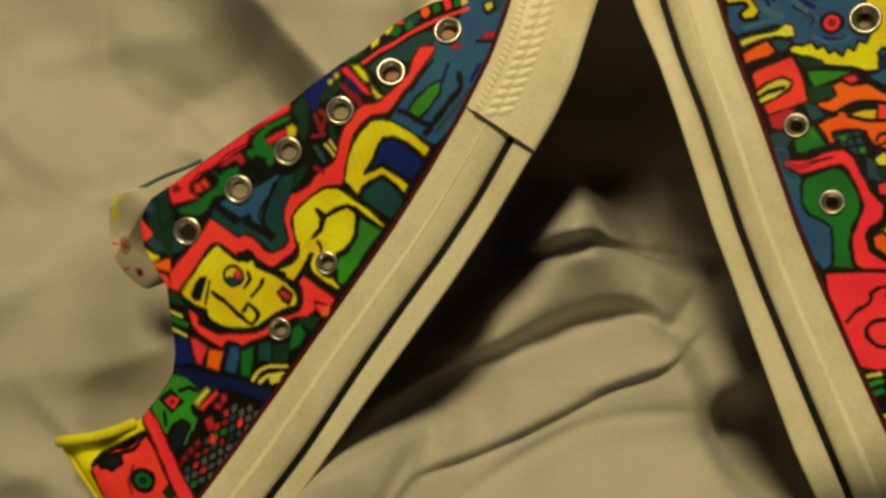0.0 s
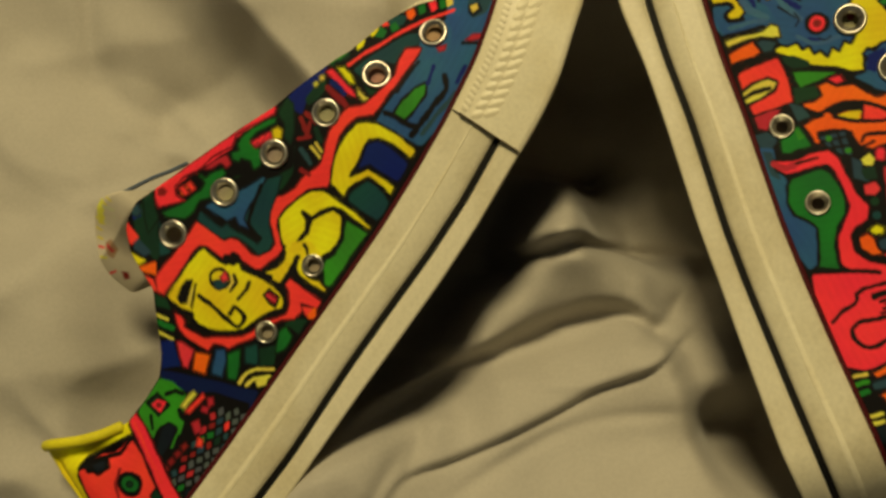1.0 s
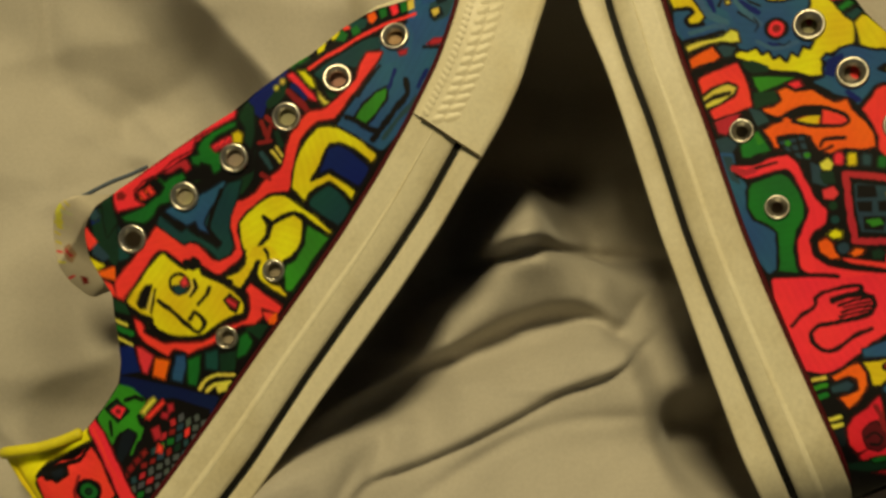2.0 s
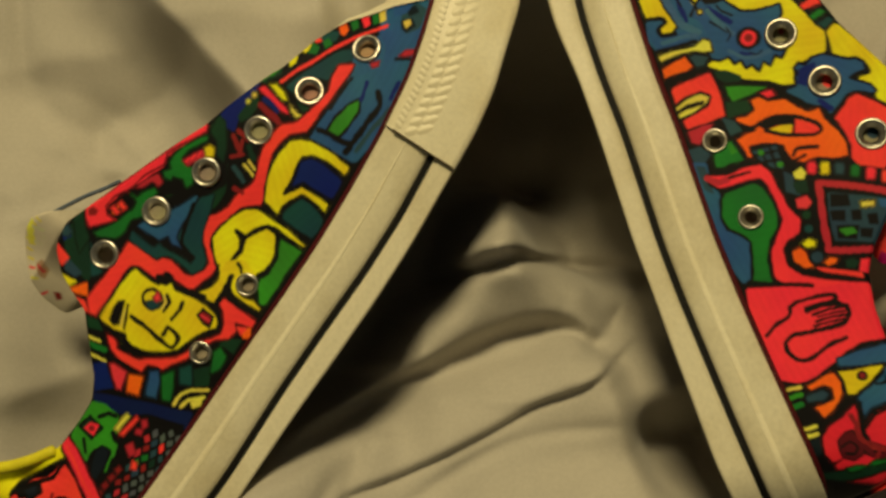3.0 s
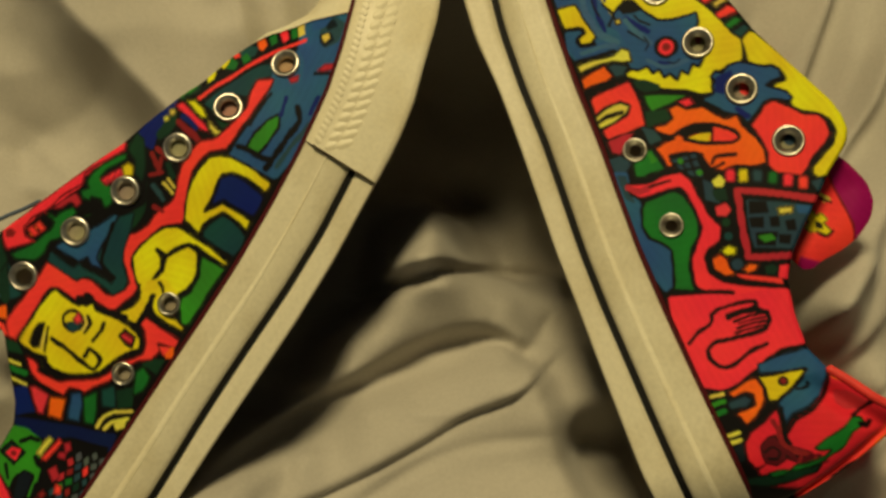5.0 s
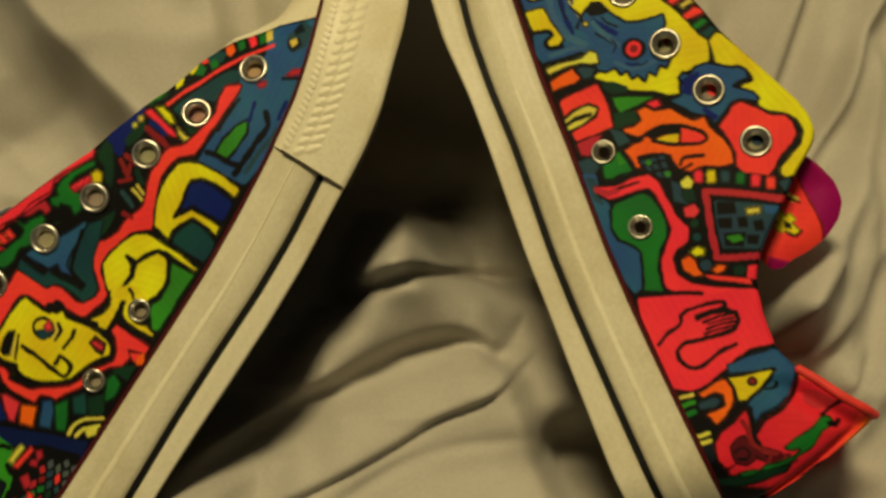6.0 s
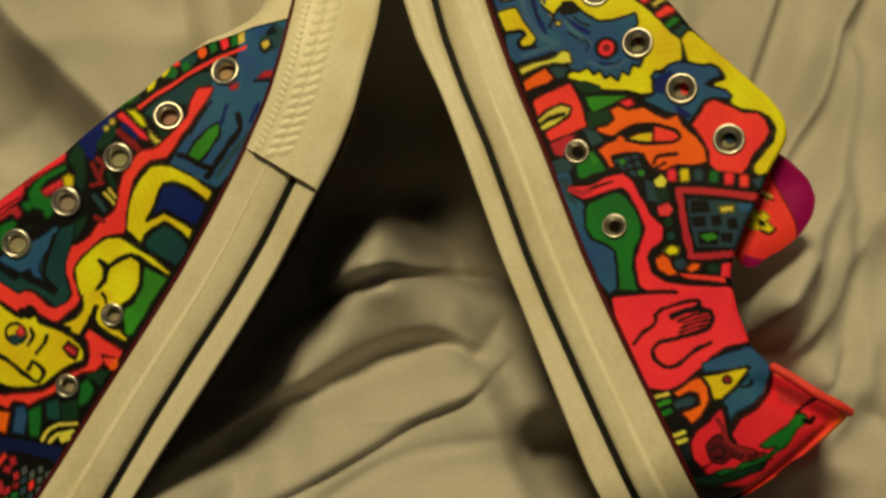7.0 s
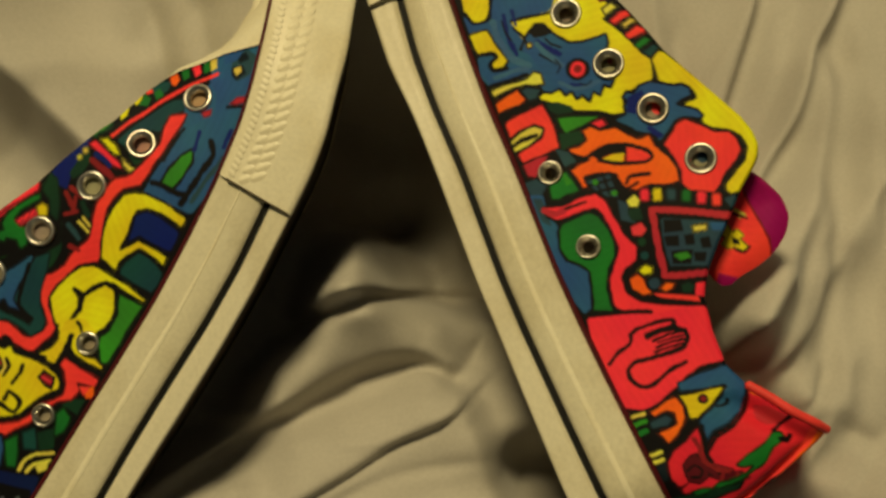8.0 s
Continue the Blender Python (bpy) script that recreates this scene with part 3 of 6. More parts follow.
def build_eyelets(shoe, eyelets, dulled):
    meshes = {}
    for u, v, r in eyelets:
        if r not in meshes:
            meshes[r] = eyelet_mesh(r, dulled)
        ua = np.array([u])
        w = float(-shoe.depth(ua, np.array([v]))[0] + 0.5 * math.sin(u * 0.085 + v * 0.05) + 0.35 * math.sin(v * 0.16 - u * 0.03 + 1.0))
        dwu = float(shoe.depth(ua - 2, np.array([v]))[0] - shoe.depth(ua + 2, np.array([v]))[0]) / 4
        dwv = float(shoe.depth(ua, np.array([v - 2.0]))[0] - shoe.depth(ua, np.array([v + 2.0]))[0]) / 4
        ob = part("eyelet", meshes[r], shoe.root, "dull dished nickel eyelet" if dulled else "shiny nickel eyelet")
        n = Vector((-dwu, -dwv * shoe.side, 1)).normalized()
        ob.matrix_basis = Matrix.Translation(Vector(shoe.at(u, v, w + 0.15))) @ n.to_track_quat("Z", "Y").to_matrix().to_4x4()


def tube(shoe, name, points, radius, material, label="", flat=1.0):
    """A rounded cord through (u, v, w) points."""
    pts = np.array(points, float)
    t = np.linspace(0, len(pts) - 1, 8 * len(pts))
    path = np.stack([np.interp(t, np.arange(len(pts)), pts[:, i]) for i in range(3)], -1)
    for _ in range(6):
        path[1:-1] = (path[:-2] + 2 * path[1:-1] + path[2:]) / 4
    verts, n = [], 10
    for i, p in enumerate(path):
        d = Vector(path[min(i + 1, len(path) - 1)] - path[max(i - 1, 0)]).normalized()
        x = d.cross(Vector((0, 0, 1))).normalized()
        y = x.cross(d)
        r = radius * (0.3 if i in (0, len(path) - 1) else 1)
        for k in range(n):
            a = 2 * math.pi * k / n
            q = Vector(p) + x * (r * math.cos(a)) + y * (r * flat * math.sin(a))
            verts.append(shoe.at(q.x, q.y, q.z))
    return part(name, shoe.mesh(name, verts, grid_faces(len(path), n, closed=True), material), shoe.root, label)


def slab(shoe, name, outline, w_of, thick, material, label, drawing=None, step=1.2):
    """A padded flap with the outline given in (u, v), lying at the depth w_of(u, v)."""
    pts = np.array(outline, float)
    t = np.linspace(0, len(pts), 26 * len(pts), endpoint=False)
    ring = np.stack([np.interp(t, np.arange(len(pts) + 1), np.append(pts[:, i], pts[0, i])) for i in range(2)], -1)
    for _ in range(60):
        ring = (np.roll(ring, 1, 0) + 2 * ring + np.roll(ring, -1, 0)) / 4
    mid = ring.mean(0)
    rows, hs = [], []
    for k in np.linspace(1.0, 0.02, 64):
        rows.append(mid + (ring - mid) * k)
        hs.append(np.full(len(ring), thick * (1 - max(0, (k - 0.82) / 0.18) ** 2)))
    P2, hh = np.concatenate(rows), np.concatenate(hs)
    W = w_of(P2[:, 0], P2[:, 1])
    top, under = shoe.at(P2[:, 0], P2[:, 1], W + hh), shoe.at(P2[:, 0], P2[:, 1], W - hh * 0.4)
    n = len(ring)
    faces = grid_faces(64, n, closed=True)
    below = [tuple(i + len(P2) for i in f)[::-1] for f in faces]
    me = shoe.mesh(name, np.concatenate([top, under]), faces + below, material)
    if drawing:
        col = drawing(np.tile(P2[:, 0], 2), np.tile(P2[:, 1], 2))
        layer = me.color_attributes.new("drawing", "FLOAT_COLOR", "POINT")
        layer.data.foreach_set("color", np.concatenate([col, np.ones((len(col), 1))], 1).astype(np.float32).ravel())
    return part(name, me, shoe.root, label)


# ---- felt-pen drawing: fills and ink lines on the canvas, in the shoe's own millimetres ----
PEN = {
    "scarlet": (0.80, 0.022, 0.045), "red": (1.0, 0.036, 0.066), "coral": (1.0, 0.055, 0.046), "orange": (1.0, 0.15, 0.010), "yellow": (0.82, 0.745, 0.010), "lemon": (0.78, 0.71, 0.10),
    "green": (0.010, 0.175, 0.026), "lime": (0.035, 0.28, 0.02), "teal": (0.008, 0.060, 0.072), "blue": (0.024, 0.105, 0.28), "sky": (0.05, 0.15, 0.29), "navy": (0.003, 0.014, 0.17), "midnight": (0.003, 0.010, 0.085),
    "pink": (0.85, 0.045, 0.075), "magenta": (0.36, 0.005, 0.13), "dark": (0.005, 0.012, 0.020), "ink": (0.003, 0.003, 0.004), "crimson": (0.52, 0.025, 0.045), "maroon": (0.10, 0.006, 0.012),
    "slate": (0.022, 0.065, 0.10), "ash": (0.085, 0.11, 0.125), "forest": (0.006, 0.040, 0.020), "cream": (0.66, 0.60, 0.48), "hole_shade": (0.30, 0.26, 0.19), "flesh": (0.44, 0.26, 0.18), "bark": (0.25, 0.015, 0.018),
}


class Drawing:
    def __init__(self, ground):
        self.ground, self.marks = ground, []

    def rounded(self, pts, closed, cut=0.09):
        """The same line with its corners cut, as a soft pen leaves them."""
        p = np.array(pts, float)
        nxt = np.roll(p, -1, 0) if closed else p[1:]
        cur = p if closed else p[:-1]
        two = np.stack([cur + cut * (nxt - cur), nxt - cut * (nxt - cur)], 1).reshape(-1, 2)
        return two if closed else np.concatenate([p[:1], two[1:-1], p[-1:]])

    def fill(self, pen, pts, edge=0.9):
        """A closed shape, with an ink outline of that width."""
        if len(pts) > 5 and len(pts) != 18:
            pts = self.rounded(pts, True).tolist()
        self.marks.append((pen, np.array(pts, float), True, 0.0))
        if edge:
            p = np.array(list(pts) + [pts[0]], float)
            self.marks.append(("ink", p, False, 0.8 * edge))

    def line(self, pen, pts, width=0.9):
        if len(pts) > 2:
            pts = self.rounded(self.rounded(pts, False, 0.15), False, 0.25)
        self.marks.append((pen, np.array(pts, float), False, width))

    def dot(self, pen, u, v, r, edge=0.8, stretch=1.0, turn=0.0):
        k = [2 * math.pi * i / 18 for i in range(18)]
        ring = [(r * math.cos(a), r * stretch * math.sin(a)) for a in k]
        c, s = math.cos(radians(turn)), math.sin(radians(turn))
        self.fill(pen, [(u + x * c - y * s, v + x * s + y * c) for x, y in ring], edge)

    def ink(self, pen, x, y, number):
        """The pen's colour, laid in overlapping strokes: each shape has its own direction, and the tone drifts."""
        colour = np.array(PEN[pen])
        if max(colour) < 0.02:
            return colour
        turn = 0.9 + 2.4 * math.sin(number * 1.7)
        along, over = x * math.cos(turn) + y * math.sin(turn), y * math.cos(turn) - x * math.sin(turn)
        stroke = np.sin(2.6 * over + 0.7 * np.sin(0.35 * along + number) + number)
        drift = np.sin(0.16 * x + 0.11 * y + number) + 0.6 * np.sin(0.31 * y - 0.23 * x + 2 * number)
        tone = 0.95 + 0.03 * stroke + 0.045 * drift
        rich = np.stack([tone ** 0.6, tone * (1 + 0.07 * drift), tone * (1 - 0.08 * drift)], 1)
        return np.minimum(colour * rich, 1.0)

    def __call__(self, u, v):
        # an unsteady hand: lines waver by a fraction of a millimetre
        uu = u + 0.10 * np.sin(0.5 * v + 0.2 * u) + 0.04 * np.sin(2.3 * u + 1.1 * v)
        vv = v + 0.10 * np.sin(0.45 * u - 0.25 * v + 1.0) + 0.04 * np.sin(2.1 * v - 0.9 * u)
        out = np.tile(PEN[self.ground], (len(u), 1)).astype(float)
        for number, (pen, pts, closed, width) in enumerate(self.marks):
            pad = width + 0.6
            near = np.where((uu > pts[:, 0].min() - pad) & (uu < pts[:, 0].max() + pad) & (vv > pts[:, 1].min() - pad) & (vv < pts[:, 1].max() + pad))[0]
            if not len(near):
                continue
            x, y = uu[near], vv[near]
            best = np.full(len(near), 1e9)
            inside = np.zeros(len(near), bool)
            ends = np.roll(pts, -1, 0) if closed else pts[1:]
            for (ax, ay), (bx, by) in zip(pts, ends):
                dx, dy = bx - ax, by - ay
                k = np.clip(((x - ax) * dx + (y - ay) * dy) / max(dx * dx + dy * dy, 1e-9), 0, 1)
                best = np.minimum(best, np.hypot(x - ax - k * dx, y - ay - k * dy))
                if closed and ay != by:
                    cross = ((ay > y) != (by > y)) & (x < (bx - ax) * (y - ay) / (by - ay) + ax)
                    inside ^= cross
            pressed = 1 + 0.16 * np.sin(0.8 * x + 0.6 * y + number) + 0.08 * np.sin(2.1 * x - 1.7 * y)
            d = np.where(inside, -best, best) if closed else best - width / 2 * pressed
            cover = np.clip(0.5 - (d - (0.24 if closed else 0.0)) / 0.45, 0, 1)[:, None]
            out[near] = out[near] * (1 - cover) + self.ink(pen, x, y, number) * cover
        return out


# the drawing on the face shoe
art_left = Drawing("ink")
tongue_art_left = Drawing("cream")
# vamp
art_left.fill("blue", [(115.8, 26.4), (129.5, 21.7), (118.0, 10.2), (110.9, 13.7), (106.8, 22.4)], 0)
art_left.fill("blue", [(127.6, 24.3), (142.5, 11.2), (132.9, 8.4), (120.8, 6.0), (109.2, 4.6), (94.3, 3.8), (85.5, 5.4), (85.0, 10.4), (83.9, 22.6), (89.1, 22.5), (95.6, 22.3), (107.7, 22.5), (112.9, 19.0), (117.4, 15.5), (123.9, 18.4)], 0)
art_left.fill("blue", [(144.1, 31.0), (161.3, 12.7), (140.9, 8.8), (133.3, 14.2), (129.4, 21.1), (129.6, 25.0)], 0)
art_left.fill("slate", [(139.6, 22.2), (142.8, 18.9), (142.0, 14.1), (135.8, 12.5), (131.5, 15.3), (133.6, 19.1)], 0)
art_left.fill("dark", [(138.9, 20.7), (141.5, 18.6), (140.0, 16.1), (137.4, 18.1)], 0)
art_left.fill("dark", [(134.4, 19.4), (136.8, 16.7), (135.3, 14.2), (131.8, 15.6), (132.4, 17.9)], 0)
art_left.fill("lemon", [(134.4, 18.4), (136.0, 17.3), (135.1, 16.0), (133.3, 16.6)], 0)
art_left.line("ink", [(122.2, 13.2), (123.7, 10.5), (125.7, 7.1)], 1.4)
art_left.fill("crimson", [(123.7, 12.9), (126.5, 11.9), (129.1, 8.0), (128.1, 6.8), (124.4, 10.9)], 0.4)
art_left.fill("crimson", [(116.4, 20.0), (118.9, 17.7), (117.1, 16.9), (115.6, 18.3)], 0.4)
art_left.line("navy", [(116.2, 7.9), (110.0, 7.0)], 1.4)
art_left.fill("lime", [(89.1, 19.2), (94.7, 19.5), (100.7, 18.0), (104.5, 15.7), (100.5, 13.4), (94.2, 13.8), (89.5, 14.4)], 1.3)
art_left.line("ink", [(109.7, 11.9), (106.5, 8.8), (100.0, 9.1), (92.4, 9.5), (86.7, 9.9)], 2.2)
art_left.line("navy", [(110.2, 17.1), (104.3, 15.3)], 1.4)
art_left.line("ink", [(87.9, 21.5), (88.9, 18.4), (88.8, 13.7), (89.5, 9.9)], 2.0)
art_left.line("slate", [(88.9, 7.2), (97.6, 6.5), (106.4, 5.5)], 1.6)
art_left.line("ink", [(96.0, 22.5), (104.4, 22.5), (108.8, 22.3)], 1.2)
# edge teeth
art_left.fill("forest", [(91.0, 48.7), (96.3, 47.2), (100.7, 45.8), (97.2, 43.6), (93.7, 45.3), (91.4, 46.1)], 0)
art_left.line("ink", [(93.6, 47.6), (92.8, 45.2)], 0.8)
art_left.line("lime", [(92.2, 47.6), (95.1, 46.7)], 1.2)
art_left.line("lime", [(95.0, 46.1), (98.2, 45.8)], 1.2)
art_left.fill("yellow", [(101.3, 44.3), (104.3, 44.2), (105.5, 43.2), (102.8, 42.1), (100.3, 42.8)], 0)
art_left.fill("yellow", [(106.4, 43.4), (111.9, 42.7), (109.9, 41.2), (106.4, 41.9)], 0)
art_left.fill("ink", [(100.2, 45.9), (102.3, 45.1), (100.3, 42.4), (97.5, 42.8)], 0)
art_left.fill("ink", [(105.5, 43.2), (107.4, 42.7), (107.0, 40.9), (104.3, 41.3)], 0)
art_left.fill("green", [(108.1, 40.8), (111.9, 41.2), (111.6, 38.5), (109.4, 38.1)], 0)
art_left.fill("coral", [(113.4, 42.7), (116.2, 41.6), (114.3, 38.9), (112.8, 40.5)], 0)
art_left.fill("teal", [(115.2, 40.8), (118.8, 39.1), (119.8, 35.8), (117.1, 35.3), (113.6, 37.6)], 0)
art_left.fill("green", [(114.2, 38.3), (116.0, 37.9), (115.0, 35.5), (112.8, 36.5)], 0)
art_left.fill("orange", [(122.6, 38.5), (124.7, 37.6), (122.1, 33.6), (120.0, 33.8), (119.8, 34.9)], 0)
art_left.fill("green", [(126.3, 35.8), (127.8, 34.2), (124.8, 31.1), (123.1, 31.9)], 0)
art_left.fill("red", [(128.8, 33.2), (130.3, 31.6), (128.0, 28.6), (126.3, 29.0)], 0)
art_left.fill("green", [(131.9, 30.5), (133.1, 29.4), (130.3, 26.3), (128.8, 27.2)], 0)
art_left.fill("lemon", [(133.8, 28.9), (135.1, 27.4), (132.2, 24.7), (130.7, 25.6)], 0)
art_left.fill("blue", [(137.6, 25.8), (141.8, 25.5), (144.7, 20.1), (137.8, 20.0), (134.8, 22.7)], 0)
art_left.fill("navy", [(73.8, 53.2), (81.3, 51.7), (90.4, 49.0), (89.3, 47.1), (82.2, 48.1), (76.8, 47.2), (72.0, 46.0), (71.9, 49.0)], 0)
art_left.fill("forest", [(77.1, 47.5), (81.8, 47.3), (87.3, 46.7), (84.0, 44.0), (79.0, 44.4), (75.9, 45.7)], 0)
art_left.dot("lemon", 83.2, 47.7, 0.73, 0.4)
art_left.dot("lemon", 86.1, 47.1, 0.92, 0.4)
art_left.fill("red", [(88.4, 47.4), (91.0, 45.9), (89.6, 40.1), (87.9, 34.2), (86.8, 32.3), (86.0, 35.8), (87.4, 41.5)], 0.9)
art_left.fill("yellow", [(91.8, 45.0), (93.6, 42.9), (92.8, 39.2), (90.1, 35.8), (89.7, 38.3), (90.8, 41.9)], 0.8)
art_left.fill("lemon", [(89.7, 35.0), (89.5, 32.5), (88.9, 29.2), (87.3, 30.5), (88.0, 33.4)], 0.6)
art_left.line("bark", [(84.4, 43.3), (83.5, 38.9), (82.5, 33.4)], 2.2)
art_left.line("navy", [(86.9, 43.0), (85.8, 37.5)], 2.0)
art_left.line("coral", [(95.0, 41.9), (102.0, 39.5), (108.0, 36.8), (116.7, 32.8), (122.3, 29.2), (130.3, 22.8)], 1.2)
art_left.fill("teal", [(94.3, 39.3), (103.7, 36.5), (114.7, 31.3), (117.2, 28.0), (113.9, 26.3), (110.6, 29.2), (106.3, 29.2), (104.0, 29.0), (102.4, 33.0), (99.6, 35.8), (95.5, 34.6), (93.8, 35.8)], 0)
art_left.fill("forest", [(93.9, 36.4), (95.2, 34.4), (92.7, 30.4), (94.3, 27.2), (91.6, 27.8), (90.5, 30.3)], 0)
# orange flow
art_left.fill("coral", [(113.6, 24.4), (109.9, 23.6), (85.4, 24.3), (81.2, 29.0), (77.0, 30.4), (71.9, 30.5), (56.2, 24.0), (51.8, 29.4), (47.0, 31.4), (37.7, 33.1), (34.8, 31.8), (31.0, 25.7), (28.9, 25.2), (19.5, 28.1), (18.3, 29.9), (18.5, 37.9), (17.3, 40.4), (15.0, 41.8), (15.5, 49.0), (13.8, 51.3), (-7.0, 51.5), (-7.8, 54.5), (-3.3, 58.3), (13.0, 56.7), (21.1, 57.0), (20.7, 44.5), (22.8, 43.4), (23.6, 40.5), (22.3, 33.6), (23.1, 31.4), (26.9, 29.2), (29.9, 29.3), (35.6, 36.3), (40.2, 38.2), (43.5, 38.0), (44.8, 36.4), (50.1, 34.0), (55.0, 33.7), (61.3, 31.1), (71.9, 34.8), (78.3, 34.9), (82.9, 33.7), (86.1, 29.9), (96.0, 27.0), (101.1, 26.9), (105.7, 28.7), (110.3, 29.0)], 0.9)
art_left.fill("coral", [(-9.6, 45.6), (-9.0, 42.5), (-10.2, 40.2), (-11.8, 39.4), (-11.4, 35.7), (-10.8, 31.2), (-9.1, 29.4), (-6.5, 25.0), (-3.3, 21.1), (0.5, 18.9), (5.4, 17.3), (8.6, 14.6), (12.2, 12.2), (15.7, 13.2), (18.5, 15.6), (20.2, 18.4), (23.1, 17.9), (22.8, 13.4), (22.8, 8.6), (22.7, 4.0), (19.5, 3.8), (18.7, 7.1), (18.1, 9.7), (16.3, 7.6), (12.1, 8.6), (9.4, 12.5), (5.6, 14.6), (0.6, 16.0), (-2.6, 18.0), (-6.2, 20.4), (-9.6, 22.0), (-10.1, 25.1), (-11.1, 27.6), (-14.6, 27.9), (-14.5, 32.6), (-14.7, 37.4), (-13.9, 40.7)], 0.9)
art_left.fill("orange", [(16.9, 6.6), (19.4, 4.7), (16.4, 2.9), (15.3, 4.8)], 0)
art_left.fill("coral", [(17.3, 8.5), (18.6, 5.8), (15.7, 6.0)], 0)
# yellow arch
art_left.fill("yellow", [(57.4, 24.4), (62.7, 26.9), (68.8, 28.9), (74.5, 29.3), (79.7, 28.0), (82.0, 25.5), (84.0, 21.4), (84.2, 14.5), (83.6, 5.5), (79.5, 5.5), (80.2, 7.9), (80.3, 14.0), (79.7, 18.5), (77.3, 21.4), (73.9, 21.0), (68.2, 20.2), (63.1, 19.9), (66.1, 18.1), (69.2, 16.2), (69.3, 11.5), (69.2, 4.7), (65.6, 4.6), (66.2, 8.3), (67.0, 14.4), (62.9, 16.7), (59.4, 17.8), (56.4, 17.5), (56.7, 20.8)], 1.2)
art_left.fill("navy", [(75.8, 20.9), (78.7, 18.6), (79.3, 13.5), (78.8, 7.9), (77.8, 5.3), (74.8, 4.9), (70.6, 5.1), (70.3, 11.1), (70.4, 16.3), (67.8, 18.3), (66.0, 19.0), (73.0, 20.4)], 0.9)
art_left.fill("teal", [(57.8, 16.8), (61.7, 15.8), (65.9, 14.2), (65.6, 10.2), (64.6, 5.8), (63.7, 3.7), (59.1, 3.0), (55.9, 3.6), (55.6, 8.2), (55.7, 13.0), (56.0, 16.0)], 0.8)
art_left.fill("yellow", [(37.4, 32.9), (42.2, 32.6), (47.2, 31.1), (51.7, 28.8), (54.3, 25.1), (54.5, 21.7), (54.4, 15.6), (54.1, 9.5), (53.2, 3.8), (51.8, 4.2), (51.7, 10.3), (52.2, 16.1), (51.4, 19.1), (47.7, 21.9), (44.1, 23.5), (44.0, 27.0), (42.2, 24.1), (39.9, 22.8), (36.2, 22.7), (32.9, 22.7), (29.9, 22.3), (28.5, 23.7), (31.1, 27.2), (34.5, 30.9)], 1.2)
art_left.fill("yellow", [(42.0, 23.0), (46.4, 21.0), (50.3, 18.3), (49.9, 14.7), (46.9, 12.3), (42.2, 10.5), (38.5, 10.9), (35.9, 12.7), (34.6, 15.4), (35.6, 18.0), (35.1, 20.5), (33.0, 21.2), (31.5, 21.4), (35.8, 21.9), (39.2, 21.6)], 0)
art_left.line("ink", [(44.0, 27.0), (43.8, 23.3), (47.4, 21.2), (51.2, 19.0), (51.4, 15.3), (46.5, 11.5), (41.8, 10.2), (37.4, 11.1), (35.9, 12.4)], 1.5)
art_left.line("ink", [(42.9, 23.1), (39.4, 22.0), (36.1, 22.4)], 1.6)
art_left.fill("lime", [(50.4, 13.2), (50.6, 9.5), (50.8, 3.6), (44.7, 4.4), (36.1, 4.0), (28.4, 4.5), (27.5, 6.5), (32.0, 10.3), (35.0, 11.3), (38.0, 9.6), (43.9, 9.8)], 1.0)
art_left.fill("yellow", [(18.8, 27.1), (23.2, 24.0), (28.4, 23.2), (32.9, 22.7), (33.0, 19.1), (30.2, 19.1), (27.2, 20.0), (23.2, 19.7), (19.2, 19.4), (18.8, 22.8)], 1.1)
art_left.fill("yellow", [(31.3, 19.6), (26.6, 18.2), (25.4, 15.9), (25.0, 10.1), (25.6, 4.5), (27.2, 4.9), (28.0, 8.5), (26.6, 11.9), (27.9, 15.6), (30.8, 17.1)], 1.2)
art_left.fill("yellow", [(33.4, 24.1), (36.9, 18.9), (35.4, 13.1), (31.7, 16.8), (29.5, 18.7), (27.7, 20.8), (27.8, 23.3)], 0)
art_left.line("ink", [(30.2, 19.8), (25.9, 19.3), (20.1, 18.8)], 1.8)
art_left.line("ink", [(30.8, 25.8), (27.7, 25.6)], 1.0)
art_left.line("ink", [(35.0, 20.2), (34.6, 18.8), (33.2, 17.4)], 1.2)
# face
art_left.fill("yellow", [(-7.2, 50.7), (-2.6, 51.0), (4.5, 51.0), (11.9, 50.5), (14.7, 49.5), (14.5, 46.6), (13.9, 42.0), (14.1, 39.2), (16.2, 39.2), (16.5, 37.4), (17.9, 36.4), (16.1, 33.8), (16.7, 29.8), (17.3, 25.4), (17.7, 21.3), (17.1, 18.0), (15.2, 15.0), (12.9, 13.9), (9.8, 16.7), (7.0, 18.4), (2.5, 20.2), (-1.0, 21.5), (-3.9, 24.4), (-6.6, 28.6), (-7.8, 31.5), (-8.5, 35.9), (-9.4, 39.3), (-7.0, 39.9), (-7.9, 44.5), (-7.7, 47.6)], 1.3)
art_left.line("ink", [(18.6, 39.1), (18.0, 36.3), (15.4, 37.7), (16.2, 40.7)], 2.0)
art_left.line("ink", [(16.8, 33.5), (18.0, 28.2), (18.9, 24.0)], 2.2)
art_left.dot("yellow", 9.0, 38.4, 3.12, 1.4, 1.15)
art_left.fill("teal", [(7.1, 39.9), (10.5, 36.1), (7.7, 35.1), (5.6, 36.4), (5.4, 38.0)], 0.5)
art_left.fill("pink", [(9.4, 38.8), (12.2, 38.2), (10.6, 35.7), (8.9, 36.7)], 0.4)
art_left.line("ink", [(12.9, 35.0), (11.2, 32.7), (7.5, 32.9)], 1.3)
art_left.line("lemon", [(12.0, 35.6), (10.4, 33.8), (7.9, 34.1)], 0.8)
art_left.line("ink", [(13.6, 29.1), (10.9, 28.3), (6.8, 29.1)], 1.4)
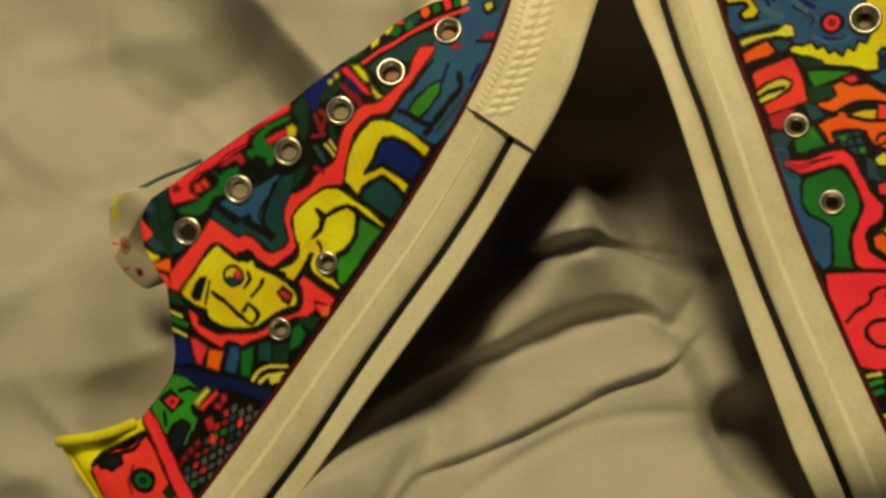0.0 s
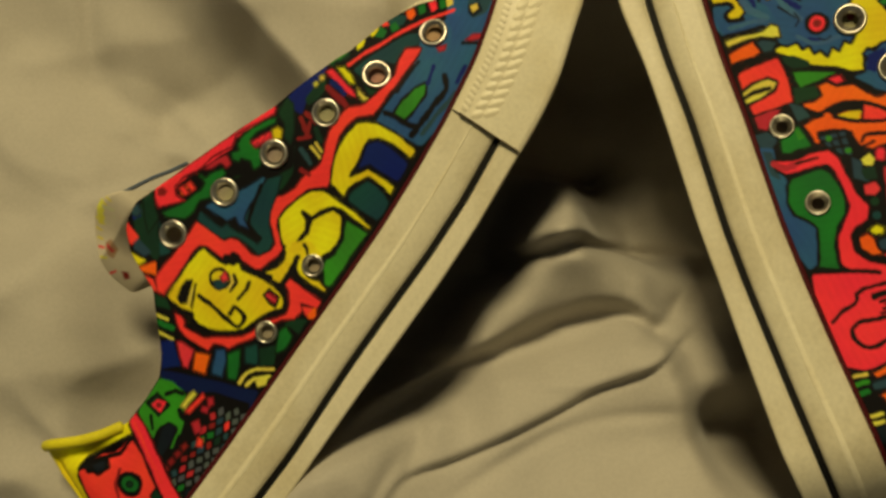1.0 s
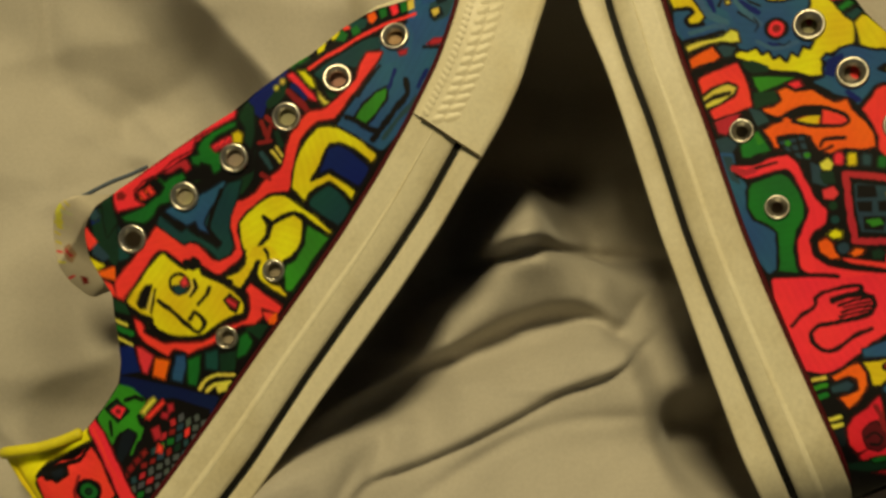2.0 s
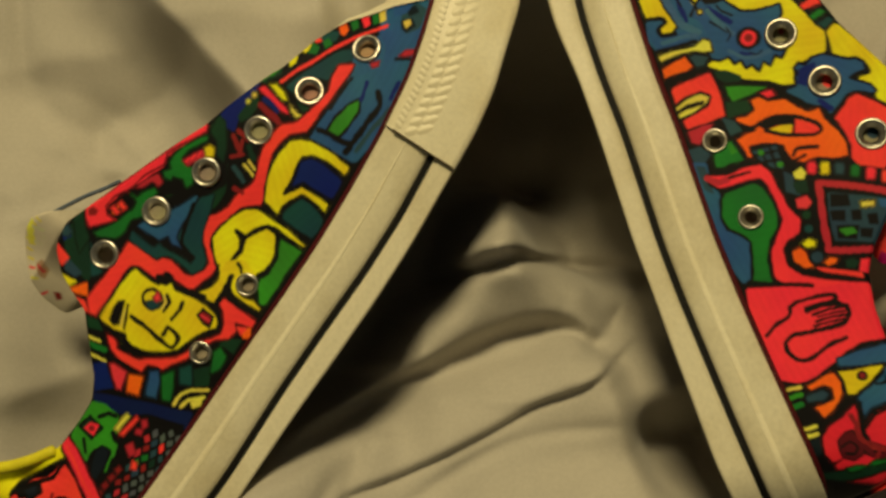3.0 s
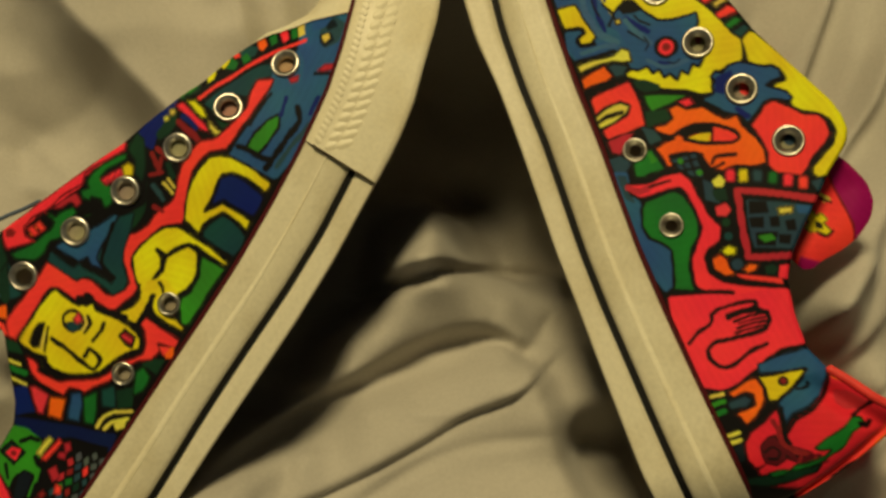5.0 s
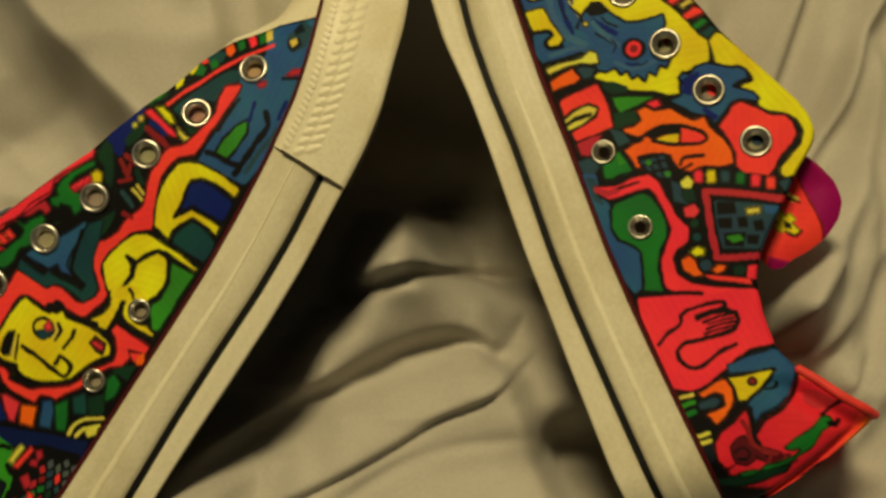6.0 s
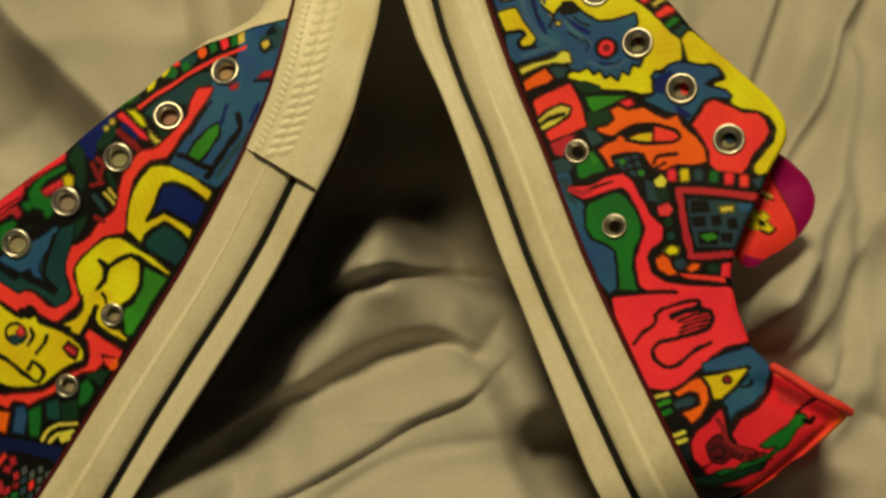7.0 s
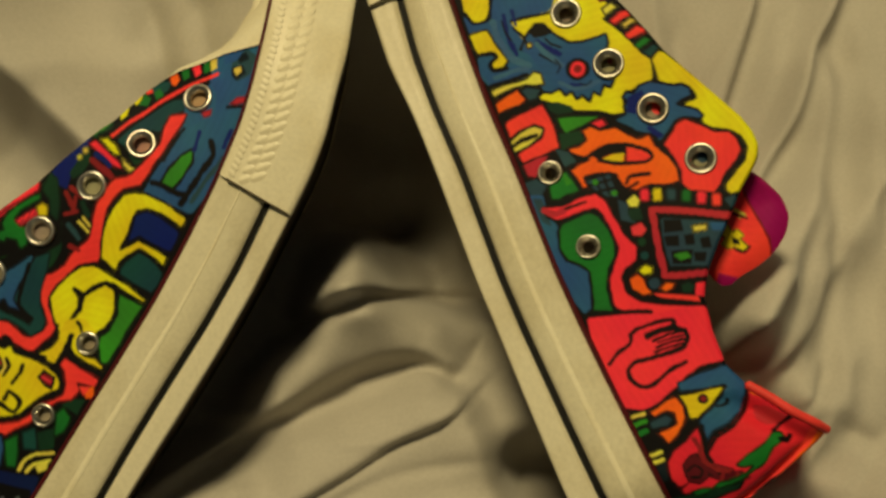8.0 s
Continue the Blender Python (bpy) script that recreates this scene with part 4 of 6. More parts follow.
art_left.fill("ink", [(-5.2, 47.1), (-1.2, 48.3), (1.7, 48.1), (3.3, 46.1), (-0.4, 44.9), (-4.5, 43.3), (-6.0, 44.8)], 0)
art_left.line("lemon", [(0.7, 44.4), (-4.8, 42.7)], 0.8)
art_left.line("ink", [(2.4, 44.3), (-4.9, 41.1)], 1.0)
art_left.line("ink", [(0.1, 41.3), (-0.6, 32.7), (-1.8, 24.3), (-0.4, 23.3), (2.8, 23.5), (3.7, 25.4), (4.0, 29.0), (1.1, 28.7)], 1.6)
art_left.line("ink", [(-7.8, 49.5), (-7.7, 43.9), (-6.3, 39.7), (-8.5, 38.7), (-8.9, 35.4), (-7.8, 30.8)], 1.6)
art_left.fill("bark", [(13.0, 22.4), (15.7, 21.9), (15.4, 17.5), (11.9, 16.7), (11.7, 19.1)], 1.2)
art_left.line("pink", [(13.6, 21.4), (13.6, 18.0)], 0.8)
# heel side of the tongue end
art_left.fill("forest", [(10.5, 76.9), (20.1, 75.9), (19.3, 72.9), (10.6, 67.4), (4.6, 61.4), (1.3, 61.1), (3.1, 69.4), (6.1, 73.4)], 0)
art_left.fill("navy", [(10.8, 78.6), (12.8, 76.9), (11.0, 74.7), (8.8, 75.8)], 0)
art_left.fill("slate", [(3.9, 72.4), (3.4, 68.8), (2.6, 64.5), (0.4, 65.5), (0.3, 70.0)], 0)
art_left.fill("teal", [(13.5, 68.0), (18.7, 63.0), (6.2, 59.0), (3.6, 60.8)], 0)
art_left.fill("coral", [(3.4, 78.1), (6.3, 77.0), (4.3, 71.2), (0.9, 71.9), (1.7, 75.0)], 0)
art_left.fill("yellow", [(-1.9, 71.2), (-0.9, 64.4), (-4.3, 66.6)], 0)
art_left.fill("orange", [(-5.2, 65.7), (0.5, 60.9), (-2.7, 58.5), (-3.8, 61.2)], 0)
art_left.fill("coral", [(-6.8, 65.6), (-4.9, 58.2), (-7.0, 55.3), (-9.8, 58.4), (-8.2, 62.4)], 0)
art_left.fill("forest", [(-8.8, 55.3), (-7.9, 50.4), (-9.6, 47.3), (-11.6, 52.4)], 0)
art_left.line("lemon", [(-14.2, 50.6), (-13.0, 46.0)], 1.0)
art_left.line("green", [(-15.7, 48.6), (-14.7, 42.9)], 1.8)
art_left.line("lemon", [(-18.7, 46.6), (-17.9, 40.7)], 1.0)
art_left.fill("navy", [(-21.7, 44.1), (-18.3, 40.4), (-24.0, 33.6), (-28.2, 38.2)], 0)
# red rim
art_left.fill("red", [(21.1, 76.3), (30.3, 73.4), (46.0, 66.7), (61.3, 60.0), (69.0, 56.4), (66.9, 53.8), (60.5, 57.0), (55.0, 59.3), (50.8, 60.7), (48.7, 59.3), (44.2, 61.8), (40.9, 62.6), (44.7, 59.7), (43.9, 57.3), (43.1, 55.7), (42.1, 57.9), (40.2, 60.8), (39.6, 63.6), (36.9, 65.5), (34.5, 65.9), (32.5, 67.5), (29.8, 68.1), (27.3, 69.3), (24.8, 68.4), (24.9, 64.8), (22.1, 66.5), (19.2, 68.8), (16.8, 71.2), (18.8, 74.0)], 0.9)
art_left.dot("bark", 21.3, 72.7, 1.28, 0.4)
art_left.fill("orange", [(25.0, 67.8), (29.9, 67.2), (30.5, 63.8), (25.9, 63.2), (24.8, 65.7)], 1.5)
art_left.line("bark", [(28.0, 66.8), (25.9, 65.0)], 1.0)
art_left.line("bark", [(29.8, 65.6), (27.3, 64.4)], 1.0)
art_left.fill("green", [(15.7, 68.9), (19.9, 66.3), (23.8, 64.0), (26.5, 61.9), (29.8, 61.2), (32.7, 61.2), (33.9, 64.4), (35.7, 63.7), (36.2, 61.6), (37.6, 60.1), (39.6, 58.5), (40.5, 55.7), (37.5, 56.0), (34.5, 57.0), (32.1, 56.3), (29.6, 56.6), (26.0, 59.1), (23.1, 60.0), (20.1, 59.5), (17.5, 59.2), (16.8, 61.7), (14.7, 64.8), (13.9, 66.7)], 0.5)
art_left.fill("green", [(46.8, 58.9), (50.5, 57.6), (55.0, 54.3), (61.9, 53.1), (64.5, 51.9), (62.7, 51.0), (56.8, 53.0), (53.3, 51.2), (49.5, 49.1), (45.1, 50.9), (41.0, 53.5), (38.1, 56.5), (40.2, 56.9), (43.3, 53.6), (46.4, 51.8), (48.1, 52.0), (46.6, 54.9), (44.9, 56.2), (45.5, 58.1)], 0.4)
art_left.fill("pink", [(52.8, 54.7), (56.8, 53.3), (59.4, 51.1), (58.3, 49.2), (55.1, 49.5), (52.5, 52.1)], 0.7)
art_left.line("bark", [(56.0, 53.5), (54.2, 51.3)], 0.8)
art_left.line("bark", [(58.0, 51.9), (56.0, 49.9)], 0.8)
art_left.fill("yellow", [(60.8, 51.4), (63.3, 50.4), (62.8, 48.1), (59.9, 46.7), (59.0, 49.2)], 0.7)
art_left.fill("forest", [(67.9, 53.8), (73.8, 52.5), (70.1, 47.5), (63.0, 44.2), (58.1, 43.8), (64.1, 47.8)], 0)
art_left.fill("forest", [(58.4, 43.4), (62.0, 42.1), (53.3, 37.6), (46.3, 37.7), (46.5, 40.2), (52.0, 41.1)], 0)
art_left.line("bark", [(70.4, 45.3), (68.1, 41.4)], 1.8)
art_left.line("bark", [(72.9, 44.6), (72.1, 40.2)], 1.6)
art_left.line("bark", [(70.7, 41.7), (66.5, 40.3)], 1.4)
art_left.line("bark", [(64.3, 42.2), (67.1, 39.3)], 1.2)
art_left.line("forest", [(70.3, 38.6), (67.8, 35.4)], 2.0)
art_left.line("lemon", [(64.3, 36.9), (62.9, 32.6)], 1.0)
art_left.line("lemon", [(66.3, 36.3), (64.8, 32.9)], 0.8)
art_left.line("bark", [(55.7, 35.4), (56.0, 32.2)], 1.4)
art_left.line("slate", [(61.8, 39.5), (59.4, 34.1)], 1.6)
# blue star
art_left.fill("teal", [(47.2, 43.4), (50.7, 40.2), (43.9, 37.8), (37.7, 36.5), (33.4, 34.3), (30.2, 30.2), (26.8, 29.4), (23.2, 31.6), (24.0, 35.7), (24.1, 41.9), (22.7, 43.6), (20.9, 44.8), (20.6, 49.5), (21.0, 56.7), (24.6, 57.7), (23.9, 51.7), (23.6, 47.9), (26.0, 47.1), (25.6, 44.1), (26.2, 39.8), (26.2, 36.2), (25.9, 33.9), (28.6, 34.0), (29.3, 39.3), (30.2, 42.9), (37.5, 43.9), (43.3, 43.9)], 0.6)
art_left.fill("blue", [(36.5, 50.5), (47.8, 44.6), (44.6, 43.8), (37.5, 43.9), (31.0, 43.1), (28.9, 39.3), (27.9, 43.2), (29.7, 45.9), (26.7, 47.5), (26.5, 52.3), (26.4, 57.1), (29.7, 55.7), (30.0, 51.0), (33.9, 48.7)], 0.8)
art_left.line("ink", [(43.8, 44.3), (35.9, 42.8), (29.8, 40.6), (28.2, 34.7)], 1.4)
# bars under the face
art_left.fill("pink", [(-17.8, 39.0), (-16.6, 37.6), (-16.6, 32.2), (-23.2, 30.7), (-23.9, 32.4)], 0.6)
art_left.fill("orange", [(-17.0, 31.4), (-15.0, 26.7), (-21.4, 24.3), (-22.9, 28.9)], 0.6)
art_left.fill("blue", [(-12.4, 26.0), (-10.4, 23.4), (-12.7, 21.3), (-19.0, 19.0), (-20.2, 22.6)], 0.6)
art_left.fill("green", [(-11.3, 21.6), (-7.2, 18.8), (-11.9, 16.0), (-17.1, 14.2), (-18.4, 17.2)], 0.6)
art_left.fill("teal", [(-5.6, 17.9), (-2.1, 14.9), (-8.3, 10.7), (-10.4, 14.6)], 0.5)
art_left.fill("forest", [(-3.3, 13.1), (0.8, 8.6), (-4.6, 6.2), (-7.8, 9.8)], 0)
art_left.fill("green", [(5.7, 11.0), (8.6, 9.8), (6.8, 6.0), (1.8, 5.7), (-1.6, 7.5)], 0.7)
art_left.fill("forest", [(9.4, 10.4), (12.9, 7.4), (14.1, 4.9), (9.0, 4.8)], 0)
art_left.line("lemon", [(-17.2, 12.7), (-13.6, 12.7), (-9.7, 10.5), (-6.1, 5.2)], 1.1)
art_left.line("lemon", [(-16.3, 10.1), (-12.9, 9.3), (-8.9, 5.2)], 1.1)
art_left.fill("lemon", [(-13.0, 8.0), (-9.7, 5.6), (-12.2, 4.9), (-14.3, 6.4)], 0)
# blue band
art_left.fill("midnight", [(-29.9, 39.3), (-28.4, 36.1), (-23.5, 24.6), (-19.0, 12.9), (-15.7, 5.5), (-22.0, 4.6), (-25.0, 11.3), (-29.0, 23.3), (-32.0, 34.1)], 0)
# green patch
art_left.fill("lime", [(-45.6, 36.8), (-38.2, 36.8), (-32.2, 37.2), (-30.5, 32.2), (-31.1, 26.6), (-35.7, 24.6), (-39.3, 22.9), (-38.0, 18.7), (-41.9, 19.5), (-44.5, 21.2), (-49.5, 19.7), (-48.2, 22.9), (-43.9, 24.3), (-44.7, 27.5), (-47.6, 28.0), (-50.2, 27.5), (-48.4, 32.2)], 0)
art_left.fill("forest", [(-41.5, 36.1), (-36.7, 34.9), (-37.6, 29.1), (-42.7, 30.1)], 1.3)
art_left.fill("red", [(-40.9, 34.1), (-38.5, 33.4), (-37.6, 30.8), (-41.2, 30.4)], 0)
art_left.dot("bark", -39.7, 32.1, 0.73, 0)
art_left.fill("dark", [(-45.8, 27.0), (-42.8, 25.8), (-42.5, 22.3), (-48.6, 20.8), (-54.0, 20.7), (-53.7, 23.9)], 1.0)
art_left.line("ink", [(-34.9, 32.1), (-31.9, 29.7), (-31.7, 27.4)], 1.6)
art_left.line("ink", [(-44.2, 32.3), (-47.9, 29.3)], 1.2)
art_left.fill("lemon", [(-35.6, 25.2), (-29.9, 25.2), (-29.0, 23.5), (-36.1, 23.1)], 0.7)
art_left.fill("coral", [(-37.4, 22.3), (-28.9, 22.1), (-27.9, 20.3), (-36.8, 21.0)], 0.7)
art_left.fill("coral", [(-29.5, 18.8), (-27.4, 18.2), (-28.7, 15.6), (-30.5, 16.9)], 0)
art_left.fill("bark", [(-33.7, 17.9), (-30.9, 18.1), (-31.0, 15.5), (-33.0, 15.7)], 0)
art_left.line("ink", [(-37.2, 25.1), (-38.6, 22.9), (-38.1, 20.1)], 2.0)
# mosaic of small lozenges on black, with a ladder of red cells beside it
art_left.fill("ink", [(-36.6, 22.0), (-29.4, 23.9), (-25.0, 18.2), (-20.7, 4.6), (-61.0, 4.5), (-64.6, 9.4), (-59.9, 19.0), (-48.7, 18.7)], 0)
chance = random.Random(4)
for i in range(13):
    for j in range(5):
        mu, mv = -26.0 - 3.0 * i, 4.9 + 3.1 * j + 1.5 * (i % 2)
        if mv > min(15.5, 6.5 + 1.4 * (-24.5 - mu)):
            continue
        pen = chance.choice(("ash", "ash", "ash", "ash", "slate", "slate", "crimson", "crimson", "bark", "bark", "forest", "green", "lemon", "coral") if mv > 7.5 else ("ash", "ash", "slate", "dark"))
        a, b, lean = chance.uniform(1.1, 1.6), chance.uniform(0.7, 1.0), chance.uniform(-0.4, 0.4)
        art_left.fill(pen, [(mu - a, mv - lean), (mu, mv - b), (mu + a, mv + lean), (mu, mv + b)], 0)
art_left.fill("lemon", [(-28.8, 24.8), (-29.0, 23.3), (-35.6, 23.9), (-35.6, 25.4)], 0.3)
art_left.fill("coral", [(-27.8, 21.6), (-28.3, 20.3), (-36.0, 21.4), (-36.3, 22.9)], 0.3)
art_left.fill("crimson", [(-28.1, 19.3), (-26.8, 17.7), (-28.4, 16.3), (-30.5, 17.3)], 0.3)
art_left.fill("crimson", [(-31.4, 19.2), (-30.3, 17.0), (-32.4, 16.6), (-32.9, 18.7)], 0.3)
art_left.fill("crimson", [(-38.3, 18.9), (-35.9, 17.6), (-38.5, 14.4), (-40.8, 15.7)], 0.3)
art_left.fill("coral", [(-41.2, 14.2), (-40.8, 12.3), (-43.0, 11.3), (-43.8, 13.2)], 0.3)
art_left.fill("bark", [(-47.2, 17.7), (-45.2, 17.2), (-45.7, 15.6), (-48.0, 16.0)], 0.3)
art_left.fill("bark", [(-50.7, 18.1), (-48.6, 17.5), (-49.2, 15.9), (-51.4, 16.4)], 0.3)
art_left.fill("bark", [(-54.2, 18.4), (-52.1, 17.9), (-52.7, 16.3), (-54.9, 16.7)], 0.3)
art_left.fill("bark", [(-57.7, 18.8), (-55.6, 18.2), (-56.1, 16.6), (-58.4, 17.1)], 0.3)
# heel
art_left.fill("red", [(-50.9, 38.5), (-46.2, 37.9), (-48.3, 32.3), (-53.2, 23.9), (-58.1, 15.6), (-63.3, 5.0), (-67.1, 10.3), (-62.5, 18.1), (-56.8, 27.0), (-52.7, 34.5)], 1.0)
art_left.line("coral", [(-49.7, 36.0), (-55.2, 26.8), (-61.1, 16.4)], 0.8)
art_left.fill("yellow", [(-86.9, 72.1), (-69.6, 53.3), (-63.4, 47.3), (-56.0, 42.3), (-49.8, 39.2), (-53.3, 34.3), (-59.2, 37.6), (-65.3, 41.0), (-69.8, 44.0), (-73.5, 44.1), (-77.4, 42.5), (-80.1, 37.7), (-82.8, 31.0), (-98.1, 38.2), (-109.5, 54.1), (-98.4, 66.9)], 1.0)
art_left.fill("coral", [(-75.5, 43.1), (-70.5, 41.0), (-66.9, 39.9), (-63.0, 36.0), (-59.5, 34.6), (-55.3, 33.7), (-57.8, 27.0), (-61.5, 22.0), (-64.6, 16.2), (-67.9, 10.7), (-82.6, 30.8), (-79.1, 37.7)], 0)
art_left.fill("ink", [(-72.9, 42.9), (-67.1, 39.8), (-65.9, 36.8), (-67.6, 34.1), (-72.5, 36.1), (-72.7, 38.5), (-74.2, 40.0)], 0)
art_left.fill("dark", [(-70.7, 39.8), (-67.6, 37.4), (-69.3, 35.8), (-71.4, 37.4)], 0)
art_left.line("ink", [(-74.8, 43.5), (-65.4, 37.4), (-61.5, 34.0), (-54.7, 33.6)], 1.5)
art_left.dot("green", -68.1, 25.3, 3.49, 2.2, 1.15)
art_left.dot("forest", -68.3, 25.2, 1.10, 0.6)
art_left.line("bark", [(-65.9, 31.0), (-71.1, 29.5), (-74.3, 25.8)], 1.0)
art_left.fill("forest", [(-67.4, 16.8), (-63.9, 16.7), (-65.2, 13.1), (-69.0, 13.0)], 0.8)
# stitches on the tongue's end
tongue_art_left.line("lemon", [(6.7, 92.1), (6.2, 89.5)], 1.0)
tongue_art_left.line("lemon", [(3.0, 93.3), (2.9, 90.4)], 1.0)
tongue_art_left.line("lemon", [(-0.8, 92.9), (-0.6, 90.1)], 1.0)
tongue_art_left.line("lemon", [(-4.0, 91.4), (-3.7, 88.7)], 1.0)
tongue_art_left.line("lemon", [(-7.0, 89.1), (-6.5, 86.9)], 0.9)
tongue_art_left.line("pink", [(-9.7, 86.8), (-8.9, 85.0)], 1.0)
tongue_art_left.line("lemon", [(-12.5, 84.4), (-11.6, 82.6)], 0.9)
tongue_art_left.line("pink", [(-16.4, 79.1), (-14.8, 78.1)], 1.0)
tongue_art_left.line("lemon", [(8.8, 90.4), (8.6, 88.2)], 0.9)
tongue_art_left.fill("lemon", [(-2.0, 90.8), (2.8, 93.1), (6.6, 93.1), (6.9, 91.3), (3.7, 89.6), (-0.8, 87.6)], 0)
tongue_art_left.line("cream", [(5.1, 90.3), (6.2, 86.2)], 1.3)
tongue_art_left.line("cream", [(2.8, 89.0), (3.8, 85.1)], 1.3)
tongue_art_left.line("cream", [(0.2, 87.8), (0.7, 85.6)], 1.3)
tongue_art_left.fill("flesh", [(-6.9, 85.0), (-4.5, 83.5), (-6.8, 80.4), (-10.3, 80.6), (-10.1, 82.5)], 0)
tongue_art_left.line("crimson", [(-7.2, 84.0), (-8.1, 81.6)], 1.0)
tongue_art_left.fill("bark", [(-13.6, 76.1), (-12.9, 74.3), (-14.6, 73.3), (-15.5, 74.5)], 0)

# stepped shapes along the eyelets
art_left.fill("ink", [(16.2, 72.0), (23.2, 65.1), (26.8, 65.8), (34.6, 64.3), (49.6, 59.7), (68.9, 53.5), (71.1, 48.2), (55.5, 38.3), (47.0, 43.4), (46.5, 48.4), (41.0, 53.9), (30.5, 56.6), (16.5, 58.8), (11.6, 65.4)], 0)
art_left.fill("red", [(22.2, 76.3), (33.2, 70.7), (44.7, 66.2), (55.4, 61.3), (69.3, 57.1), (68.8, 54.4), (66.7, 53.6), (58.3, 58.9), (53.1, 61.2), (49.4, 60.4), (42.3, 64.1), (35.8, 66.0), (30.8, 69.0), (26.5, 70.1), (24.1, 68.0), (24.1, 64.5), (17.0, 70.8), (19.1, 73.7)], 0.7)
art_left.fill("bark", [(22.0, 74.4), (23.5, 73.5), (23.4, 71.6), (21.9, 71.4), (20.7, 73.1)], 0)
art_left.fill("coral", [(26.7, 68.4), (28.4, 67.6), (27.2, 64.4), (25.7, 65.3)], 0.4)
art_left.fill("coral", [(29.3, 67.0), (31.0, 66.2), (29.9, 63.2), (28.2, 64.0)], 0.4)
art_left.fill("crimson", [(37.1, 64.5), (40.2, 63.6), (46.0, 60.5), (44.0, 57.2), (41.9, 57.9), (42.6, 60.4), (39.0, 62.3)], 0.5)
art_left.fill("green", [(66.2, 52.6), (64.5, 51.7), (58.6, 55.7), (54.8, 56.0), (53.2, 53.2), (53.8, 50.2), (49.4, 48.2), (46.9, 49.2), (48.6, 52.0), (47.5, 55.4), (45.9, 55.3), (45.7, 57.8), (47.4, 59.2), (49.6, 57.3), (51.2, 59.1), (53.8, 59.0), (58.1, 57.8), (63.8, 54.8)], 0.6)
art_left.fill("green", [(34.7, 65.3), (34.7, 62.3), (37.3, 61.6), (40.9, 58.7), (40.0, 56.9), (35.2, 57.7), (31.1, 56.4), (27.0, 59.8), (22.9, 59.5), (18.9, 60.9), (15.7, 66.7), (16.4, 68.6), (20.1, 66.2), (24.0, 63.9), (30.5, 61.2), (33.6, 61.6)], 0.6)
art_left.fill("crimson", [(54.0, 55.5), (59.4, 53.0), (61.4, 51.3), (60.1, 49.1), (55.8, 51.8), (53.3, 52.7)], 0.5)
art_left.line("red", [(54.4, 54.2), (56.0, 53.9)], 0.7)
art_left.line("red", [(56.1, 53.0), (58.0, 53.0)], 0.7)
art_left.line("red", [(58.1, 51.7), (60.0, 51.8)], 0.7)
art_left.fill("yellow", [(61.8, 51.5), (63.7, 50.4), (63.4, 48.3), (60.7, 47.1), (59.4, 49.4)], 0.5)
art_left.fill("forest", [(67.5, 52.7), (73.9, 53.7), (73.3, 50.2), (65.3, 44.7), (61.2, 43.2), (61.8, 46.5), (65.9, 48.8)], 0.4)
art_left.fill("slate", [(11.3, 79.4), (14.0, 77.9), (12.6, 75.2), (10.2, 75.3), (9.7, 77.5)], 0.4)
art_left.fill("forest", [(16.5, 77.6), (21.0, 76.2), (16.6, 72.2), (14.0, 69.0), (7.0, 68.7), (11.3, 73.1)], 0.5)
LEFT = Shoe((-0.04512, -0.03939, 0.07499), (0.54167, 0.83132, 0.12453), (-0.83711, 0.54694, -0.00999), 1,
    border=[(-110, 5), (-61, 4.2), (-41, 3.1), (-16, 2.2), (8, 1.6), (31, 0.7), (54, 0.2), (77, 0.9), (99, 2.4), (120, 5), (134, 8.5), (149, 13.5), (165, 20), (184, 29), (200, 36)],
    bottom=[(-110, -22), (-33, -23.9), (3, -24.6), (26, -25.6), (50, -26.4), (73, -26.3), (94, -25), (105, -24.5), (116, -23.8), (130, -21.5), (146, -16.4), (158, -12.8), (177, -4), (186, 0), (200, 8)],
    stripe=[(-110, -14), (-47, -15), (-27, -16.2), (8, -16), (32, -16.6), (56, -17.6), (78, -17.4), (99, -15.7), (125, -13), (150, -5), (200, 20)],
    top=[(-96, 5), (-93, 15), (-90.5, 25), (-87.6, 36), (-85.8, 42.5), (-83.8, 48.7), (-81.2, 56), (-78.6, 60.6), (-74, 56.8), (-66.5, 48.4), (-52, 38.4), (-41, 37.5), (-32, 37.7), (-25, 41.3), (-19, 46.6), (-13, 52.2), (-7.5, 57), (-5, 64), (-2, 70.7), (4, 76.9), (8, 78.6), (14, 79), (22, 75.7), (34, 71), (45, 66.4), (56, 61.7), (68, 56), (78, 53), (90, 48.7), (99, 45), (113, 41.8), (123, 37.5), (132, 34), (145, 31), (160, 31), (175, 37), (190, 41.5), (200, 42)],
    heel=[(-27, -95), (5, -97), (15, -94), (25, -91.5), (36, -88.4), (48.7, -84.5), (60.6, -79.2)], seam=[(0, 152), (14.5, 148), (25.8, 139), (38, 122), (60, 100)], bumper=101, bead=(0.46, 0.068),
    name_label="doodled canvas shoe with a yellow drawn face, unlaced, lying sideways")
eyelets = [(120, 24, 5.1), (97.3, 31.8, 5.1), (76.8, 39, 5.1), (55.2, 46.4, 5.1), (34.6, 53.8, 5.1), (12.2, 61.1, 5.1), (31, 13.6, 4.0), (3, 14.4, 4.0)]
build_upper(LEFT, eyelets, art_left)
build_far_side(LEFT, eyelets, "yellow")
build_sole(LEFT)
build_eyelets(LEFT, eyelets, False)

# the drawing on the hand shoe
art_right = Drawing("ink")
tongue_art_right = Drawing("cream")
